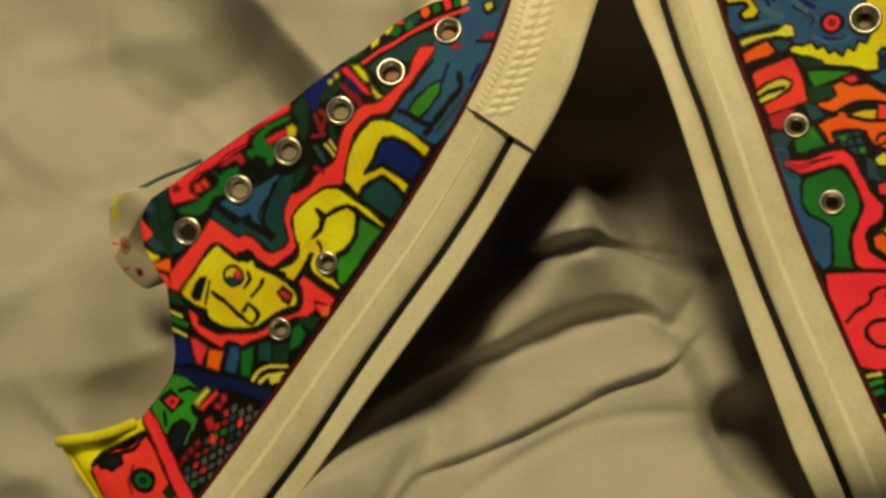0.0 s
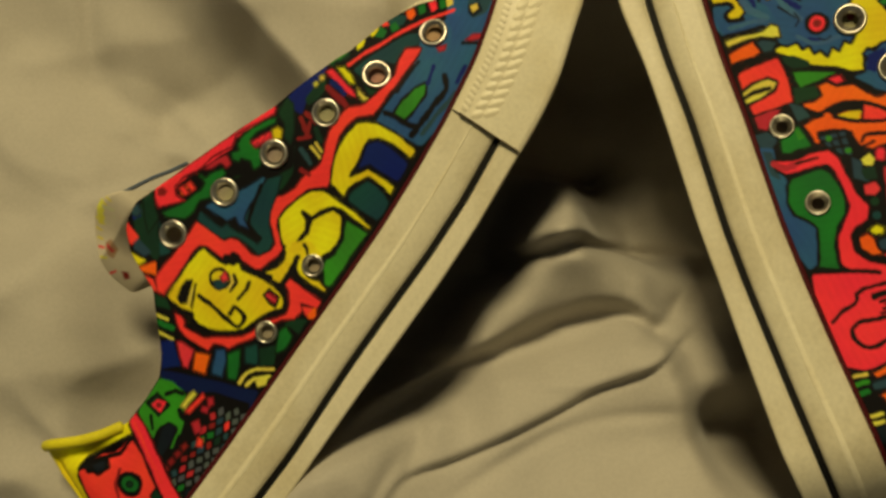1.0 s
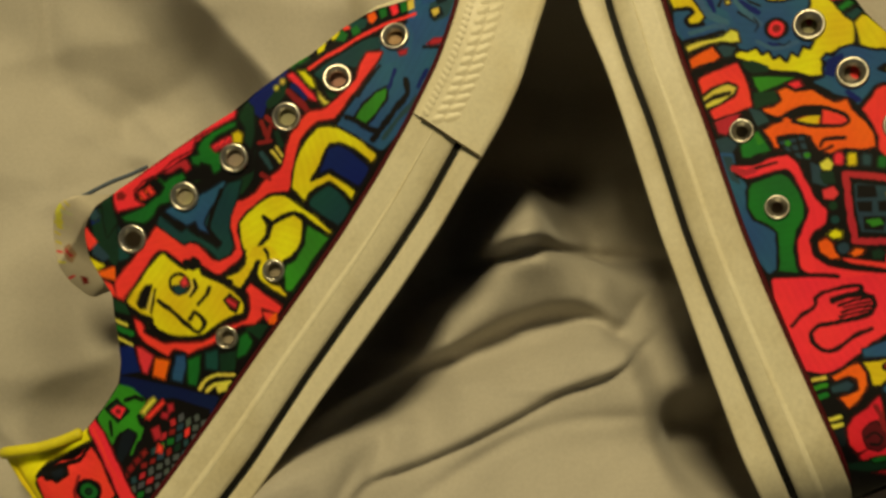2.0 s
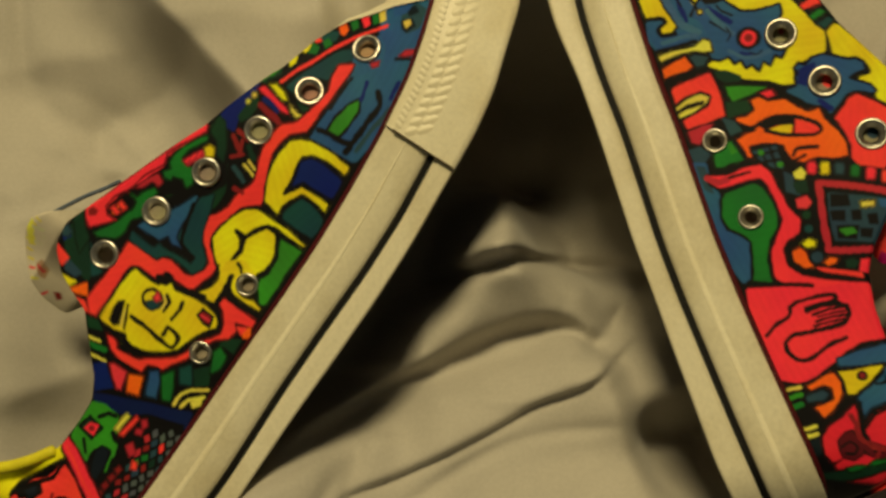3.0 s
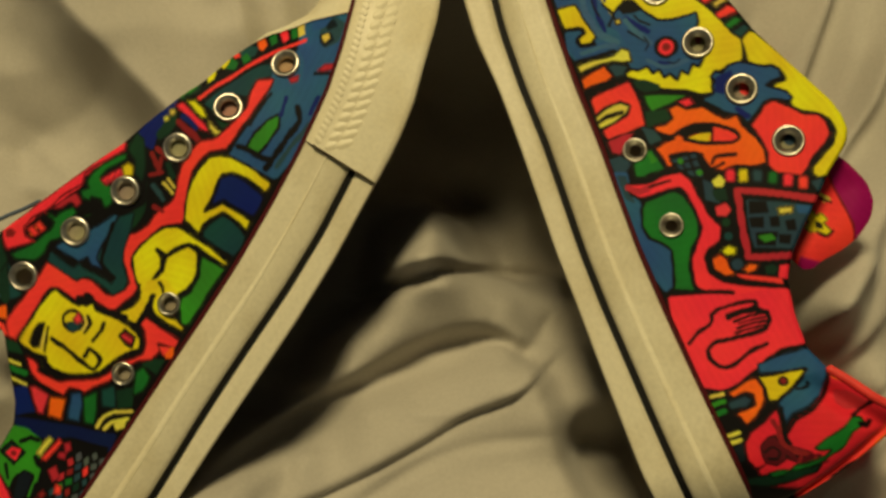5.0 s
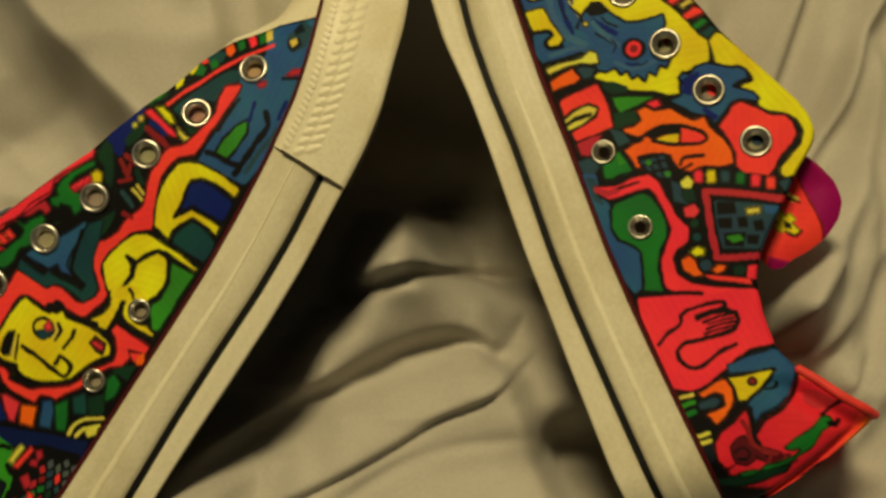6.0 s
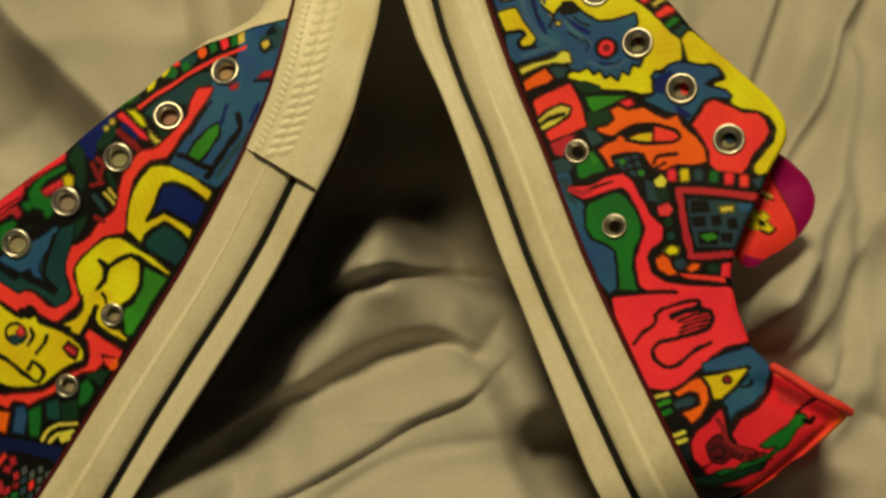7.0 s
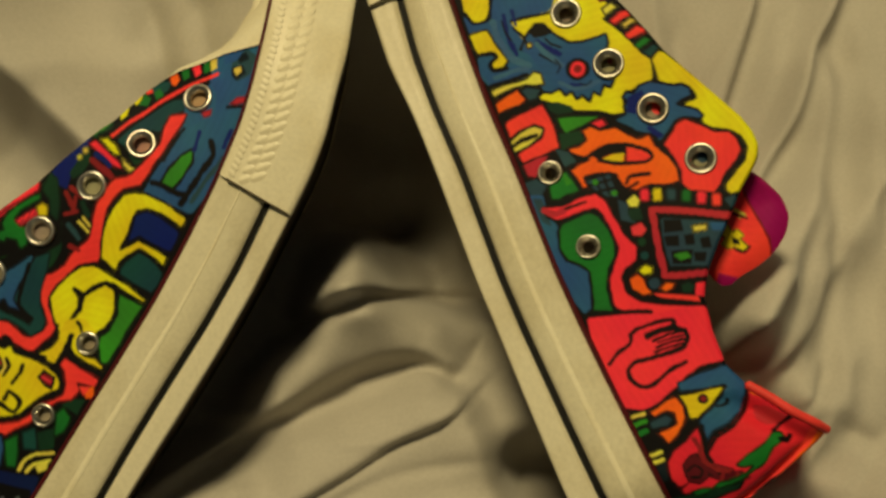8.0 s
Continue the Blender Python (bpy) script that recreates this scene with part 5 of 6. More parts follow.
# yellow ground and blue cloud
art_right.fill("yellow", [(106.5, 12.3), (101.9, 21.1), (92.5, 17.4), (89.6, 14.3), (90.5, 10.8), (95.3, 9.5)], 0)
art_right.fill("blue", [(103.3, 23.0), (90.4, 45.7), (81.5, 36.2), (85.1, 23.5), (82.0, 22.5), (77.4, 25.2), (72.4, 24.5), (69.6, 22.2), (70.6, 15.1), (76.0, 13.3), (85.0, 13.5), (89.0, 16.2)], 0)
art_right.fill("blue", [(94.4, 8.7), (89.8, 10.5), (88.5, 15.5), (82.6, 15.5), (73.6, 16.1), (71.5, 22.0), (66.5, 31.4), (56.3, 29.8), (61.6, 19.6), (66.1, 19.5), (67.0, 13.5), (67.9, 6.6), (71.7, 5.3), (79.0, 7.7), (87.8, 8.3)], 0)
art_right.fill("yellow", [(85.0, 22.8), (83.6, 29.7), (82.2, 36.6), (91.4, 44.0), (85.8, 54.2), (72.6, 53.7), (71.8, 50.1), (66.5, 52.5), (59.4, 55.4), (54.4, 56.5), (50.9, 58.7), (45.1, 56.4), (45.3, 48.9), (44.2, 44.6), (39.2, 43.5), (40.4, 40.1), (43.8, 36.5), (47.7, 29.0), (52.3, 24.6), (56.3, 20.3), (57.0, 24.9), (65.2, 25.5), (79.8, 23.3)], 0)
art_right.fill("blue", [(77.8, 24.5), (79.4, 27.4), (80.3, 29.9), (76.7, 32.9), (73.3, 34.6), (69.4, 37.0), (67.5, 41.4), (66.3, 47.1), (66.2, 49.4), (62.9, 48.9), (59.1, 45.4), (55.1, 48.1), (51.4, 45.9), (48.6, 42.9), (50.4, 41.5), (47.7, 38.8), (50.1, 37.4), (47.7, 34.8), (50.8, 33.6), (50.3, 31.2), (53.6, 30.7), (53.1, 28.3), (56.2, 27.7), (55.9, 24.6), (57.7, 22.0), (62.9, 21.2), (68.2, 20.5), (74.2, 21.1)], 1.2)
art_right.fill("blue", [(77.6, 17.3), (71.7, 23.2), (63.4, 24.6), (63.4, 20.4), (67.9, 13.9)], 0)
art_right.fill("ink", [(78.5, 26.5), (80.7, 29.2), (79.6, 32.2), (75.2, 34.0), (75.2, 30.6), (76.2, 27.4)], 0)
art_right.line("navy", [(74.3, 27.6), (70.6, 29.7), (67.0, 32.3)], 2.0)
art_right.line("ink", [(69.9, 26.6), (64.4, 30.4)], 1.0)
art_right.line("navy", [(88.2, 21.1), (80.5, 19.3), (73.3, 19.4)], 1.6)
art_right.line("ink", [(88.8, 16.6), (82.2, 16.2), (73.5, 16.5)], 1.3)
art_right.line("ink", [(85.0, 22.8), (83.6, 29.7), (81.8, 36.4)], 1.2)
art_right.line("ink", [(82.5, 22.4), (78.5, 24.0), (74.9, 24.0)], 1.0)
art_right.line("ink", [(95.0, 9.3), (90.1, 10.7), (88.8, 16.1), (101.1, 22.5)], 1.3)
art_right.dot("lemon", 74.5, 24.7, 0.92, 0.8)
art_right.line("navy", [(88.3, 24.4), (83.3, 23.6)], 1.2)
art_right.line("navy", [(55.7, 31.7), (52.4, 36.4)], 1.2)
art_right.dot("red", 59.5, 35.9, 3.30, 1.8)
art_right.dot("bark", 59.5, 35.9, 1.10, 0)
art_right.fill("yellow", [(87.8, 7.4), (86.2, 13.8), (82.7, 14.4), (77.3, 15.2), (72.8, 16.0), (71.4, 13.6), (72.2, 9.9), (75.2, 10.1), (75.8, 13.2), (77.7, 12.3), (79.6, 7.4), (83.0, 7.0)], 1.1)
art_right.fill("blue", [(78.4, 7.1), (76.6, 10.6), (72.4, 9.1), (70.3, 13.9), (69.3, 21.0), (65.9, 21.5), (66.6, 13.3), (68.0, 7.1), (73.1, 5.9)], 0)
art_right.line("ink", [(79.5, 7.6), (77.8, 12.4), (75.7, 13.2), (75.1, 9.9), (72.0, 9.8), (70.9, 14.4)], 1.5)
art_right.line("ink", [(67.7, 6.9), (66.6, 13.3), (65.5, 19.7)], 1.3)
art_right.fill("lemon", [(66.2, 5.8), (65.7, 12.9), (64.3, 18.7), (65.3, 22.3), (63.7, 24.0), (59.7, 23.6), (60.8, 20.2), (62.5, 17.8), (63.6, 13.0), (63.3, 6.2)], 1.0)
art_right.fill("slate", [(61.7, 14.9), (61.9, 17.6), (58.9, 22.1), (56.8, 19.5), (56.9, 16.6)], 0.9)
art_right.fill("orange", [(61.5, 5.6), (62.7, 14.8), (57.7, 15.9), (56.9, 13.1), (57.8, 5.0)], 1.2)
art_right.fill("forest", [(53.4, 21.7), (52.2, 24.8), (48.5, 28.7), (47.1, 28.0), (48.7, 23.1), (51.3, 21.6)], 0)
art_right.fill("lime", [(47.7, 22.5), (46.0, 27.1), (41.5, 36.7), (41.0, 29.2), (41.1, 22.7), (44.4, 22.2)], 1.1)
art_right.fill("forest", [(41.9, 21.0), (39.9, 27.6), (36.4, 27.6), (37.0, 22.1), (36.5, 19.7)], 0)
# edge teeth
art_right.fill("bark", [(86.4, 53.2), (84.7, 56.2), (76.6, 54.5), (77.3, 52.3)], 0.6)
art_right.fill("coral", [(82.2, 52.5), (81.1, 56.2), (77.5, 56.2), (77.9, 52.2)], 0.6)
art_right.fill("lemon", [(74.7, 51.9), (75.2, 55.5), (72.6, 57.0), (72.1, 52.0)], 0.8)
art_right.fill("coral", [(69.7, 52.3), (71.0, 56.7), (70.3, 59.3), (67.9, 59.2), (67.8, 53.1)], 0.8)
art_right.fill("lemon", [(66.7, 55.1), (67.2, 59.1), (65.5, 60.7), (64.9, 55.9)], 0.7)
art_right.fill("coral", [(62.9, 54.7), (64.0, 59.6), (62.2, 61.9), (60.3, 61.4), (60.8, 55.4)], 0.8)
art_right.fill("green", [(58.2, 56.0), (59.2, 60.4), (57.1, 61.9), (56.2, 56.9)], 0.7)
art_right.fill("teal", [(54.8, 57.1), (55.6, 61.8), (53.6, 63.5), (52.0, 59.1)], 0.7)
art_right.fill("yellow", [(51.4, 59.0), (53.0, 62.6), (51.8, 64.3), (46.3, 66.6), (38.0, 70.7), (26.8, 75.4), (17.3, 79.1), (10.7, 78.8), (3.9, 73.7), (1.0, 70.3), (-1.7, 67.4), (-1.4, 62.8), (0.4, 61.3), (3.1, 62.6), (5.0, 66.7), (7.2, 71.2), (10.8, 73.9), (15.2, 73.7), (18.5, 71.3), (21.5, 66.7), (23.9, 64.9), (26.0, 64.9), (29.0, 63.3), (32.1, 61.4), (33.2, 63.4), (33.0, 66.3), (35.8, 66.6), (38.6, 63.9), (41.0, 60.0), (43.4, 57.9)], 1.1)
art_right.fill("blue", [(45.1, 47.1), (43.7, 48.9), (45.0, 51.6), (44.5, 55.5), (42.1, 58.8), (40.2, 61.6), (39.2, 64.4), (37.0, 66.2), (34.3, 65.5), (34.3, 62.1), (33.6, 60.1), (31.6, 62.4), (29.4, 65.0), (26.7, 66.1), (25.7, 64.8), (27.7, 61.7), (28.8, 59.4), (28.6, 56.5), (26.9, 54.0), (24.8, 50.6), (24.8, 48.9), (27.8, 49.6), (28.7, 47.1), (31.0, 44.1), (34.3, 42.0), (37.7, 39.5), (38.4, 40.6), (38.1, 43.8), (40.9, 44.3), (42.1, 46.1), (44.0, 44.9)], 1.3)
art_right.fill("navy", [(43.0, 46.9), (43.0, 51.9), (39.6, 51.1), (36.8, 46.4), (38.6, 44.5)], 0)
art_right.line("navy", [(30.2, 48.7), (26.8, 50.7)], 2.0)
art_right.fill("coral", [(28.1, 56.6), (28.3, 60.0), (23.5, 64.7), (20.2, 67.1), (18.2, 71.2), (14.8, 72.7), (10.9, 72.2), (8.1, 69.4), (6.3, 64.6), (3.0, 60.8), (1.1, 57.9), (3.9, 54.2), (5.5, 51.0), (8.6, 49.5), (12.9, 51.3), (17.1, 51.4), (21.2, 50.5), (23.3, 49.7), (25.6, 53.6)], 1.2)
# orange head
art_right.fill("orange", [(39.9, 28.0), (39.8, 31.5), (37.3, 33.5), (36.0, 39.1), (31.9, 41.2), (28.8, 43.9), (28.5, 47.8), (24.9, 47.8), (22.4, 48.6), (18.7, 50.3), (14.1, 51.1), (9.9, 49.9), (10.5, 45.3), (12.9, 40.4), (13.2, 35.5), (15.7, 32.6), (19.1, 32.1), (21.4, 32.2), (23.9, 27.2), (24.9, 22.2), (20.5, 22.5), (21.8, 19.9), (24.3, 20.1), (29.2, 18.7), (29.7, 23.7), (29.8, 26.2), (34.1, 21.5), (36.1, 21.3), (35.4, 25.3), (36.4, 28.1)], 1.2)
art_right.fill("red", [(40.9, 31.6), (40.6, 36.0), (37.9, 36.6), (37.7, 33.6)], 0.9)
art_right.fill("ink", [(31.5, 27.4), (32.1, 31.0), (30.2, 36.4), (28.3, 38.9), (26.3, 37.4), (28.3, 33.4), (28.4, 29.3)], 0)
art_right.fill("yellow", [(27.8, 30.5), (27.5, 34.0), (26.4, 37.2), (24.5, 35.9), (26.3, 31.4)], 0)
art_right.fill("coral", [(27.8, 39.1), (24.2, 43.7), (21.5, 44.7), (21.2, 42.3), (23.8, 37.2)], 0)
art_right.line("ink", [(31.2, 27.7), (31.6, 32.9), (28.7, 39.8), (24.3, 44.8), (21.1, 45.5), (20.6, 42.4), (24.4, 33.6), (28.1, 29.1)], 1.3)
art_right.line("ink", [(28.6, 38.8), (23.6, 36.9)], 1.0)
art_right.line("ink", [(30.8, 25.0), (30.8, 27.5)], 1.6)
art_right.line("ink", [(17.0, 33.8), (18.7, 35.6), (16.5, 41.7)], 1.3)
art_right.line("ink", [(15.3, 33.8), (15.4, 37.1)], 1.2)
art_right.fill("slate", [(23.7, 21.7), (22.7, 30.9), (17.0, 30.3), (13.1, 29.7), (15.1, 26.1), (19.4, 23.0)], 1.2)
art_right.line("ink", [(23.5, 24.9), (17.0, 25.2)], 0.9)
art_right.line("ink", [(23.3, 28.1), (15.0, 27.5)], 0.9)
art_right.line("ink", [(21.6, 21.9), (20.2, 30.8)], 0.9)
art_right.line("ink", [(18.6, 23.8), (17.0, 30.5)], 0.9)
art_right.dot("lime", 21.7, 24.7, 0.73, 0)
art_right.dot("lime", 15.6, 29.0, 0.73, 0)
# red block
art_right.fill("coral", [(54.3, 5.3), (54.3, 20.4), (49.9, 20.7), (42.4, 20.4), (37.6, 19.2), (37.6, 12.7), (37.8, 5.4), (42.5, 5.2)], 1.2)
art_right.fill("lemon", [(47.3, 4.9), (48.9, 9.4), (48.5, 14.6), (45.9, 17.0), (43.7, 14.9), (42.8, 9.8), (42.3, 4.3)], 1.5)
art_right.line("ink", [(45.0, 4.7), (45.8, 9.1), (45.2, 13.7)], 1.6)
art_right.fill("crimson", [(37.9, 5.2), (37.9, 11.8), (37.1, 15.0), (33.9, 11.2), (31.5, 7.7), (33.5, 5.3)], 0.9)
art_right.fill("slate", [(31.6, 3.6), (30.9, 7.5), (27.5, 9.3), (25.5, 6.3), (26.7, 3.9)], 0)
art_right.fill("slate", [(37.4, 17.9), (34.7, 20.8), (31.1, 21.8), (31.2, 18.1)], 0)
art_right.fill("green", [(27.0, 10.3), (29.8, 17.5), (25.4, 18.7), (21.3, 19.1), (21.8, 13.7), (21.3, 11.8), (22.6, 9.1)], 0.9)
art_right.fill("lime", [(29.1, 16.3), (25.3, 17.9), (25.0, 16.0)], 0)
# blue strip and green body
art_right.fill("blue", [(27.0, 3.2), (25.2, 6.9), (21.2, 6.3), (13.6, 7.0), (8.1, 5.3), (2.2, 4.6), (-1.1, 7.1), (-4.5, 9.9), (-8.7, 10.0), (-15.3, 6.4), (-16.5, 3.2), (-11.2, 2.0), (-0.7, 1.8), (11.7, 2.3), (20.1, 2.5)], 0)
art_right.fill("slate", [(25.5, 3.7), (24.3, 6.1), (19.3, 5.9), (14.8, 5.5), (17.0, 3.6)], 0)
art_right.fill("green", [(13.7, 8.7), (13.8, 14.1), (13.3, 19.1), (11.0, 21.1), (6.3, 22.1), (-0.0, 22.2), (-3.4, 20.6), (-6.7, 16.6), (-12.4, 13.3), (-18.1, 12.5), (-20.1, 12.7), (-16.9, 5.9), (-10.2, 8.7), (-4.8, 10.5), (-1.9, 8.8), (1.8, 5.4), (6.3, 4.8), (11.7, 6.7)], 1.3)
# red arm
art_right.fill("red", [(21.6, 5.5), (19.1, 12.4), (19.5, 18.9), (18.5, 23.6), (14.7, 25.5), (9.2, 25.6), (2.2, 26.3), (-3.9, 28.1), (-8.1, 26.1), (-9.0, 21.4), (-11.1, 19.2), (-16.0, 18.9), (-20.3, 21.5), (-24.6, 28.5), (-29.7, 38.0), (-34.5, 38.0), (-25.3, 22.1), (-20.8, 14.2), (-18.4, 12.9), (-12.6, 13.8), (-9.2, 15.3), (-4.2, 20.1), (-1.2, 22.5), (5.1, 22.4), (10.9, 22.1), (13.5, 21.2), (14.3, 16.5), (14.7, 11.4), (15.3, 7.6), (18.2, 5.6)], 1.3)
art_right.line("ink", [(20.2, 5.9), (18.0, 8.6), (17.5, 13.8), (17.1, 19.0)], 1.0)
art_right.line("crimson", [(20.3, 5.5), (17.4, 7.9), (17.3, 10.8)], 2.0)
art_right.fill("red", [(-18.5, 3.3), (-21.4, 12.9), (-25.5, 22.1), (-27.8, 30.9), (-30.4, 39.4), (-38.4, 38.5), (-48.3, 37.6), (-47.9, 31.5), (-48.6, 24.3), (-50.4, 19.7), (-52.6, 13.5), (-53.2, 7.3), (-51.0, 2.3), (-43.6, 1.8), (-33.3, 1.4), (-25.5, 2.0)], 0)
art_right.line("ink", [(-17.8, 4.3), (-20.4, 12.4), (-24.8, 22.8)], 1.4)
art_right.line("ink", [(-50.5, 2.2), (-53.3, 6.8), (-52.8, 13.6), (-50.6, 20.0), (-48.6, 24.3), (-47.8, 31.2), (-49.1, 37.6)], 1.2)
art_right.line("ink", [(-34.7, 3.6), (-32.7, 7.6), (-31.8, 12.2), (-30.7, 13.3), (-28.9, 13.6), (-28.0, 16.1), (-28.6, 20.6), (-29.1, 25.5), (-29.9, 28.0), (-31.2, 28.3), (-31.9, 26.6), (-31.3, 22.5), (-31.0, 18.6)], 1.3)
art_right.line("ink", [(-31.6, 18.6), (-32.0, 23.0), (-32.8, 27.8)], 1.9)
art_right.line("ink", [(-33.7, 19.7), (-34.1, 25.9), (-34.6, 30.4)], 1.1)
art_right.line("ink", [(-34.9, 20.6), (-35.5, 25.7), (-36.0, 29.0)], 0.8)
art_right.line("ink", [(-36.1, 19.6), (-36.6, 25.1), (-37.5, 29.7)], 1.0)
art_right.line("ink", [(-37.2, 18.5), (-37.9, 24.1), (-38.6, 28.5)], 0.9)
art_right.line("ink", [(-38.2, 17.2), (-39.0, 21.6), (-39.3, 26.6)], 1.0)
art_right.line("ink", [(-32.8, 26.5), (-33.7, 29.3), (-35.4, 30.4)], 1.0)
art_right.line("ink", [(-35.0, 30.3), (-37.7, 30.1), (-39.6, 28.1), (-40.0, 25.1), (-38.4, 15.9), (-37.7, 11.0), (-39.0, 8.0), (-42.4, 7.6), (-45.6, 9.5), (-46.9, 12.8), (-45.7, 17.2), (-44.2, 21.1), (-44.3, 26.2)], 1.4)
# framed panel
art_right.fill("slate", [(12.6, 29.0), (10.3, 31.0), (6.8, 29.7), (3.8, 30.8), (6.7, 27.3)], 0)
art_right.fill("forest", [(8.1, 30.4), (7.5, 34.2), (3.7, 33.5), (4.8, 30.4)], 0)
art_right.fill("slate", [(1.7, 38.3), (-8.8, 56.8), (-14.3, 51.8), (-20.3, 46.9), (-14.3, 34.2), (-8.6, 35.6)], 0)
art_right.line("crimson", [(-8.0, 60.4), (-2.5, 51.2), (1.2, 44.9), (5.3, 37.6), (5.3, 37.4), (-4.1, 34.9), (-15.9, 32.1), (-16.2, 32.1), (-17.7, 35.8), (-21.2, 44.1)], 2.2)
art_right.line("ink", [(-6.3, 61.2), (-0.6, 52.0), (7.9, 36.4), (7.8, 36.6), (-3.2, 33.1), (-17.0, 30.0), (-17.0, 30.1), (-22.6, 42.6)], 1.0)
art_right.line("ink", [(-8.7, 58.0), (2.3, 38.6), (2.3, 38.4), (-6.6, 35.9), (-14.5, 34.2), (-14.5, 34.3), (-19.4, 45.3)], 1.0)
art_right.fill("ink", [(0.4, 39.5), (-1.9, 44.4), (-5.2, 43.6), (-3.4, 38.2)], 0)
art_right.fill("ink", [(-4.9, 37.5), (-6.2, 41.4), (-9.3, 40.1), (-7.8, 37.0)], 0)
art_right.fill("ink", [(-7.1, 43.3), (-7.7, 45.8), (-10.8, 44.9), (-10.0, 42.5)], 0)
art_right.fill("ink", [(-10.2, 47.4), (-10.9, 50.2), (-14.0, 49.4), (-13.0, 47.0)], 0)
art_right.fill("ink", [(-13.5, 43.8), (-14.9, 47.1), (-17.3, 45.6), (-16.0, 43.0)], 0)
art_right.fill("ink", [(-10.2, 37.4), (-12.4, 43.6), (-16.2, 41.3), (-13.7, 36.1)], 0)
art_right.fill("lemon", [(-5.3, 46.8), (-6.7, 51.3), (-8.5, 50.4), (-7.4, 46.4)], 0.7)
art_right.fill("lime", [(-11.6, 37.7), (-12.5, 41.3), (-14.2, 42.1), (-13.8, 38.7)], 0)
art_right.fill("blue", [(-6.9, 52.6), (-8.9, 56.8), (-10.6, 55.2), (-9.2, 52.3)], 0)
art_right.fill("lemon", [(11.1, 31.6), (12.1, 34.3), (10.0, 35.1), (8.4, 33.8), (9.3, 31.8)], 0)
art_right.fill("red", [(12.4, 36.7), (13.0, 37.6), (12.2, 39.2), (10.9, 39.3), (8.5, 37.9), (9.6, 35.6)], 0.4)
art_right.fill("yellow", [(10.5, 40.5), (11.1, 41.4), (10.3, 43.0), (9.1, 43.0), (6.6, 41.6), (7.7, 39.3)], 0.4)
art_right.fill("slate", [(8.6, 44.4), (9.2, 45.3), (8.4, 46.9), (7.1, 46.9), (4.7, 45.6), (5.8, 43.3)], 0.4)
art_right.fill("green", [(6.2, 48.7), (6.8, 49.6), (6.0, 51.3), (4.8, 51.2), (2.3, 49.9), (3.5, 47.6)], 0.4)
art_right.fill("red", [(3.6, 52.9), (4.2, 53.8), (3.4, 55.4), (2.1, 55.4), (-0.3, 54.0), (0.8, 51.7)], 0.4)
art_right.fill("coral", [(0.8, 56.7), (1.4, 57.6), (0.6, 59.2), (-0.6, 59.2), (-3.0, 57.8), (-1.9, 55.6)], 0.4)
art_right.fill("slate", [(-1.9, 60.2), (-2.0, 63.3), (-4.1, 63.7), (-5.0, 60.9)], 0)
art_right.fill("pink", [(2.8, 29.3), (2.5, 32.4), (0.0, 32.8), (-0.8, 30.8), (0.4, 28.7)], 0)
art_right.dot("forest", -3.0, 30.0, 1.10, 0)
art_right.dot("teal", -7.5, 29.0, 1.10, 0)
art_right.fill("yellow", [(-11.2, 24.7), (-10.3, 27.7), (-11.9, 29.7), (-13.9, 28.8), (-13.5, 26.2)], 0.8)
art_right.fill("orange", [(-11.9, 21.1), (-11.9, 24.5), (-14.2, 25.8), (-17.0, 25.3), (-19.6, 26.1), (-19.2, 23.0), (-15.7, 20.7)], 0.9)
art_right.dot("slate", -17.2, 27.8, 2.20, 1.0)
art_right.fill("orange", [(-19.3, 28.8), (-18.3, 31.5), (-19.8, 34.2), (-21.3, 32.3), (-21.3, 29.7)], 0.9)
art_right.fill("forest", [(-20.7, 35.2), (-21.1, 38.2), (-23.3, 39.9), (-24.9, 37.3), (-23.7, 34.7)], 0.9)
art_right.fill("red", [(-23.0, 40.0), (-23.7, 42.4), (-27.2, 40.4), (-25.8, 38.3)], 0)
art_right.fill("coral", [(-20.3, 26.6), (-26.7, 38.4), (-28.2, 38.3), (-23.1, 29.2)], 0)
art_right.line("ink", [(-11.1, 21.1), (-14.9, 19.6), (-19.5, 21.9), (-23.6, 29.0), (-29.4, 38.5)], 1.3)
# bird
art_right.fill("blue", [(-49.1, 20.7), (-49.2, 26.6), (-49.9, 37.2), (-53.3, 38.6), (-57.7, 40.8), (-61.1, 38.4), (-65.3, 34.9), (-66.9, 29.7), (-67.5, 24.5), (-69.8, 20.5), (-66.9, 20.9), (-62.5, 22.1), (-60.3, 28.0), (-59.0, 31.6), (-55.8, 34.1), (-54.4, 28.0), (-51.9, 20.3)], 0.7)
art_right.line("ink", [(-60.8, 28.8), (-61.6, 32.3), (-60.2, 32.6)], 1.0)
art_right.fill("yellow", [(-52.8, 19.1), (-54.2, 26.1), (-56.1, 34.4), (-59.0, 29.5), (-60.8, 24.9), (-62.3, 22.0), (-61.4, 19.1), (-56.7, 20.0)], 1.3)
art_right.dot("bark", -56.9, 26.0, 1.28, 0.9)
art_right.line("ink", [(-61.2, 30.5), (-60.8, 33.0)], 0.9)
art_right.fill("orange", [(-54.2, 8.3), (-52.5, 15.1), (-53.0, 18.4), (-56.6, 19.7), (-60.0, 18.6), (-62.4, 16.5), (-64.5, 13.3), (-66.1, 9.8), (-62.9, 9.2), (-61.2, 8.2), (-61.0, 12.0), (-60.5, 15.2), (-57.4, 15.7), (-55.8, 13.5), (-56.1, 9.4)], 1.1)
art_right.fill("slate", [(-57.0, 7.0), (-56.6, 13.2), (-58.9, 14.8), (-60.4, 12.3), (-59.6, 6.7)], 0.9)
art_right.line("lemon", [(-53.3, 3.2), (-54.0, 6.9)], 1.2)
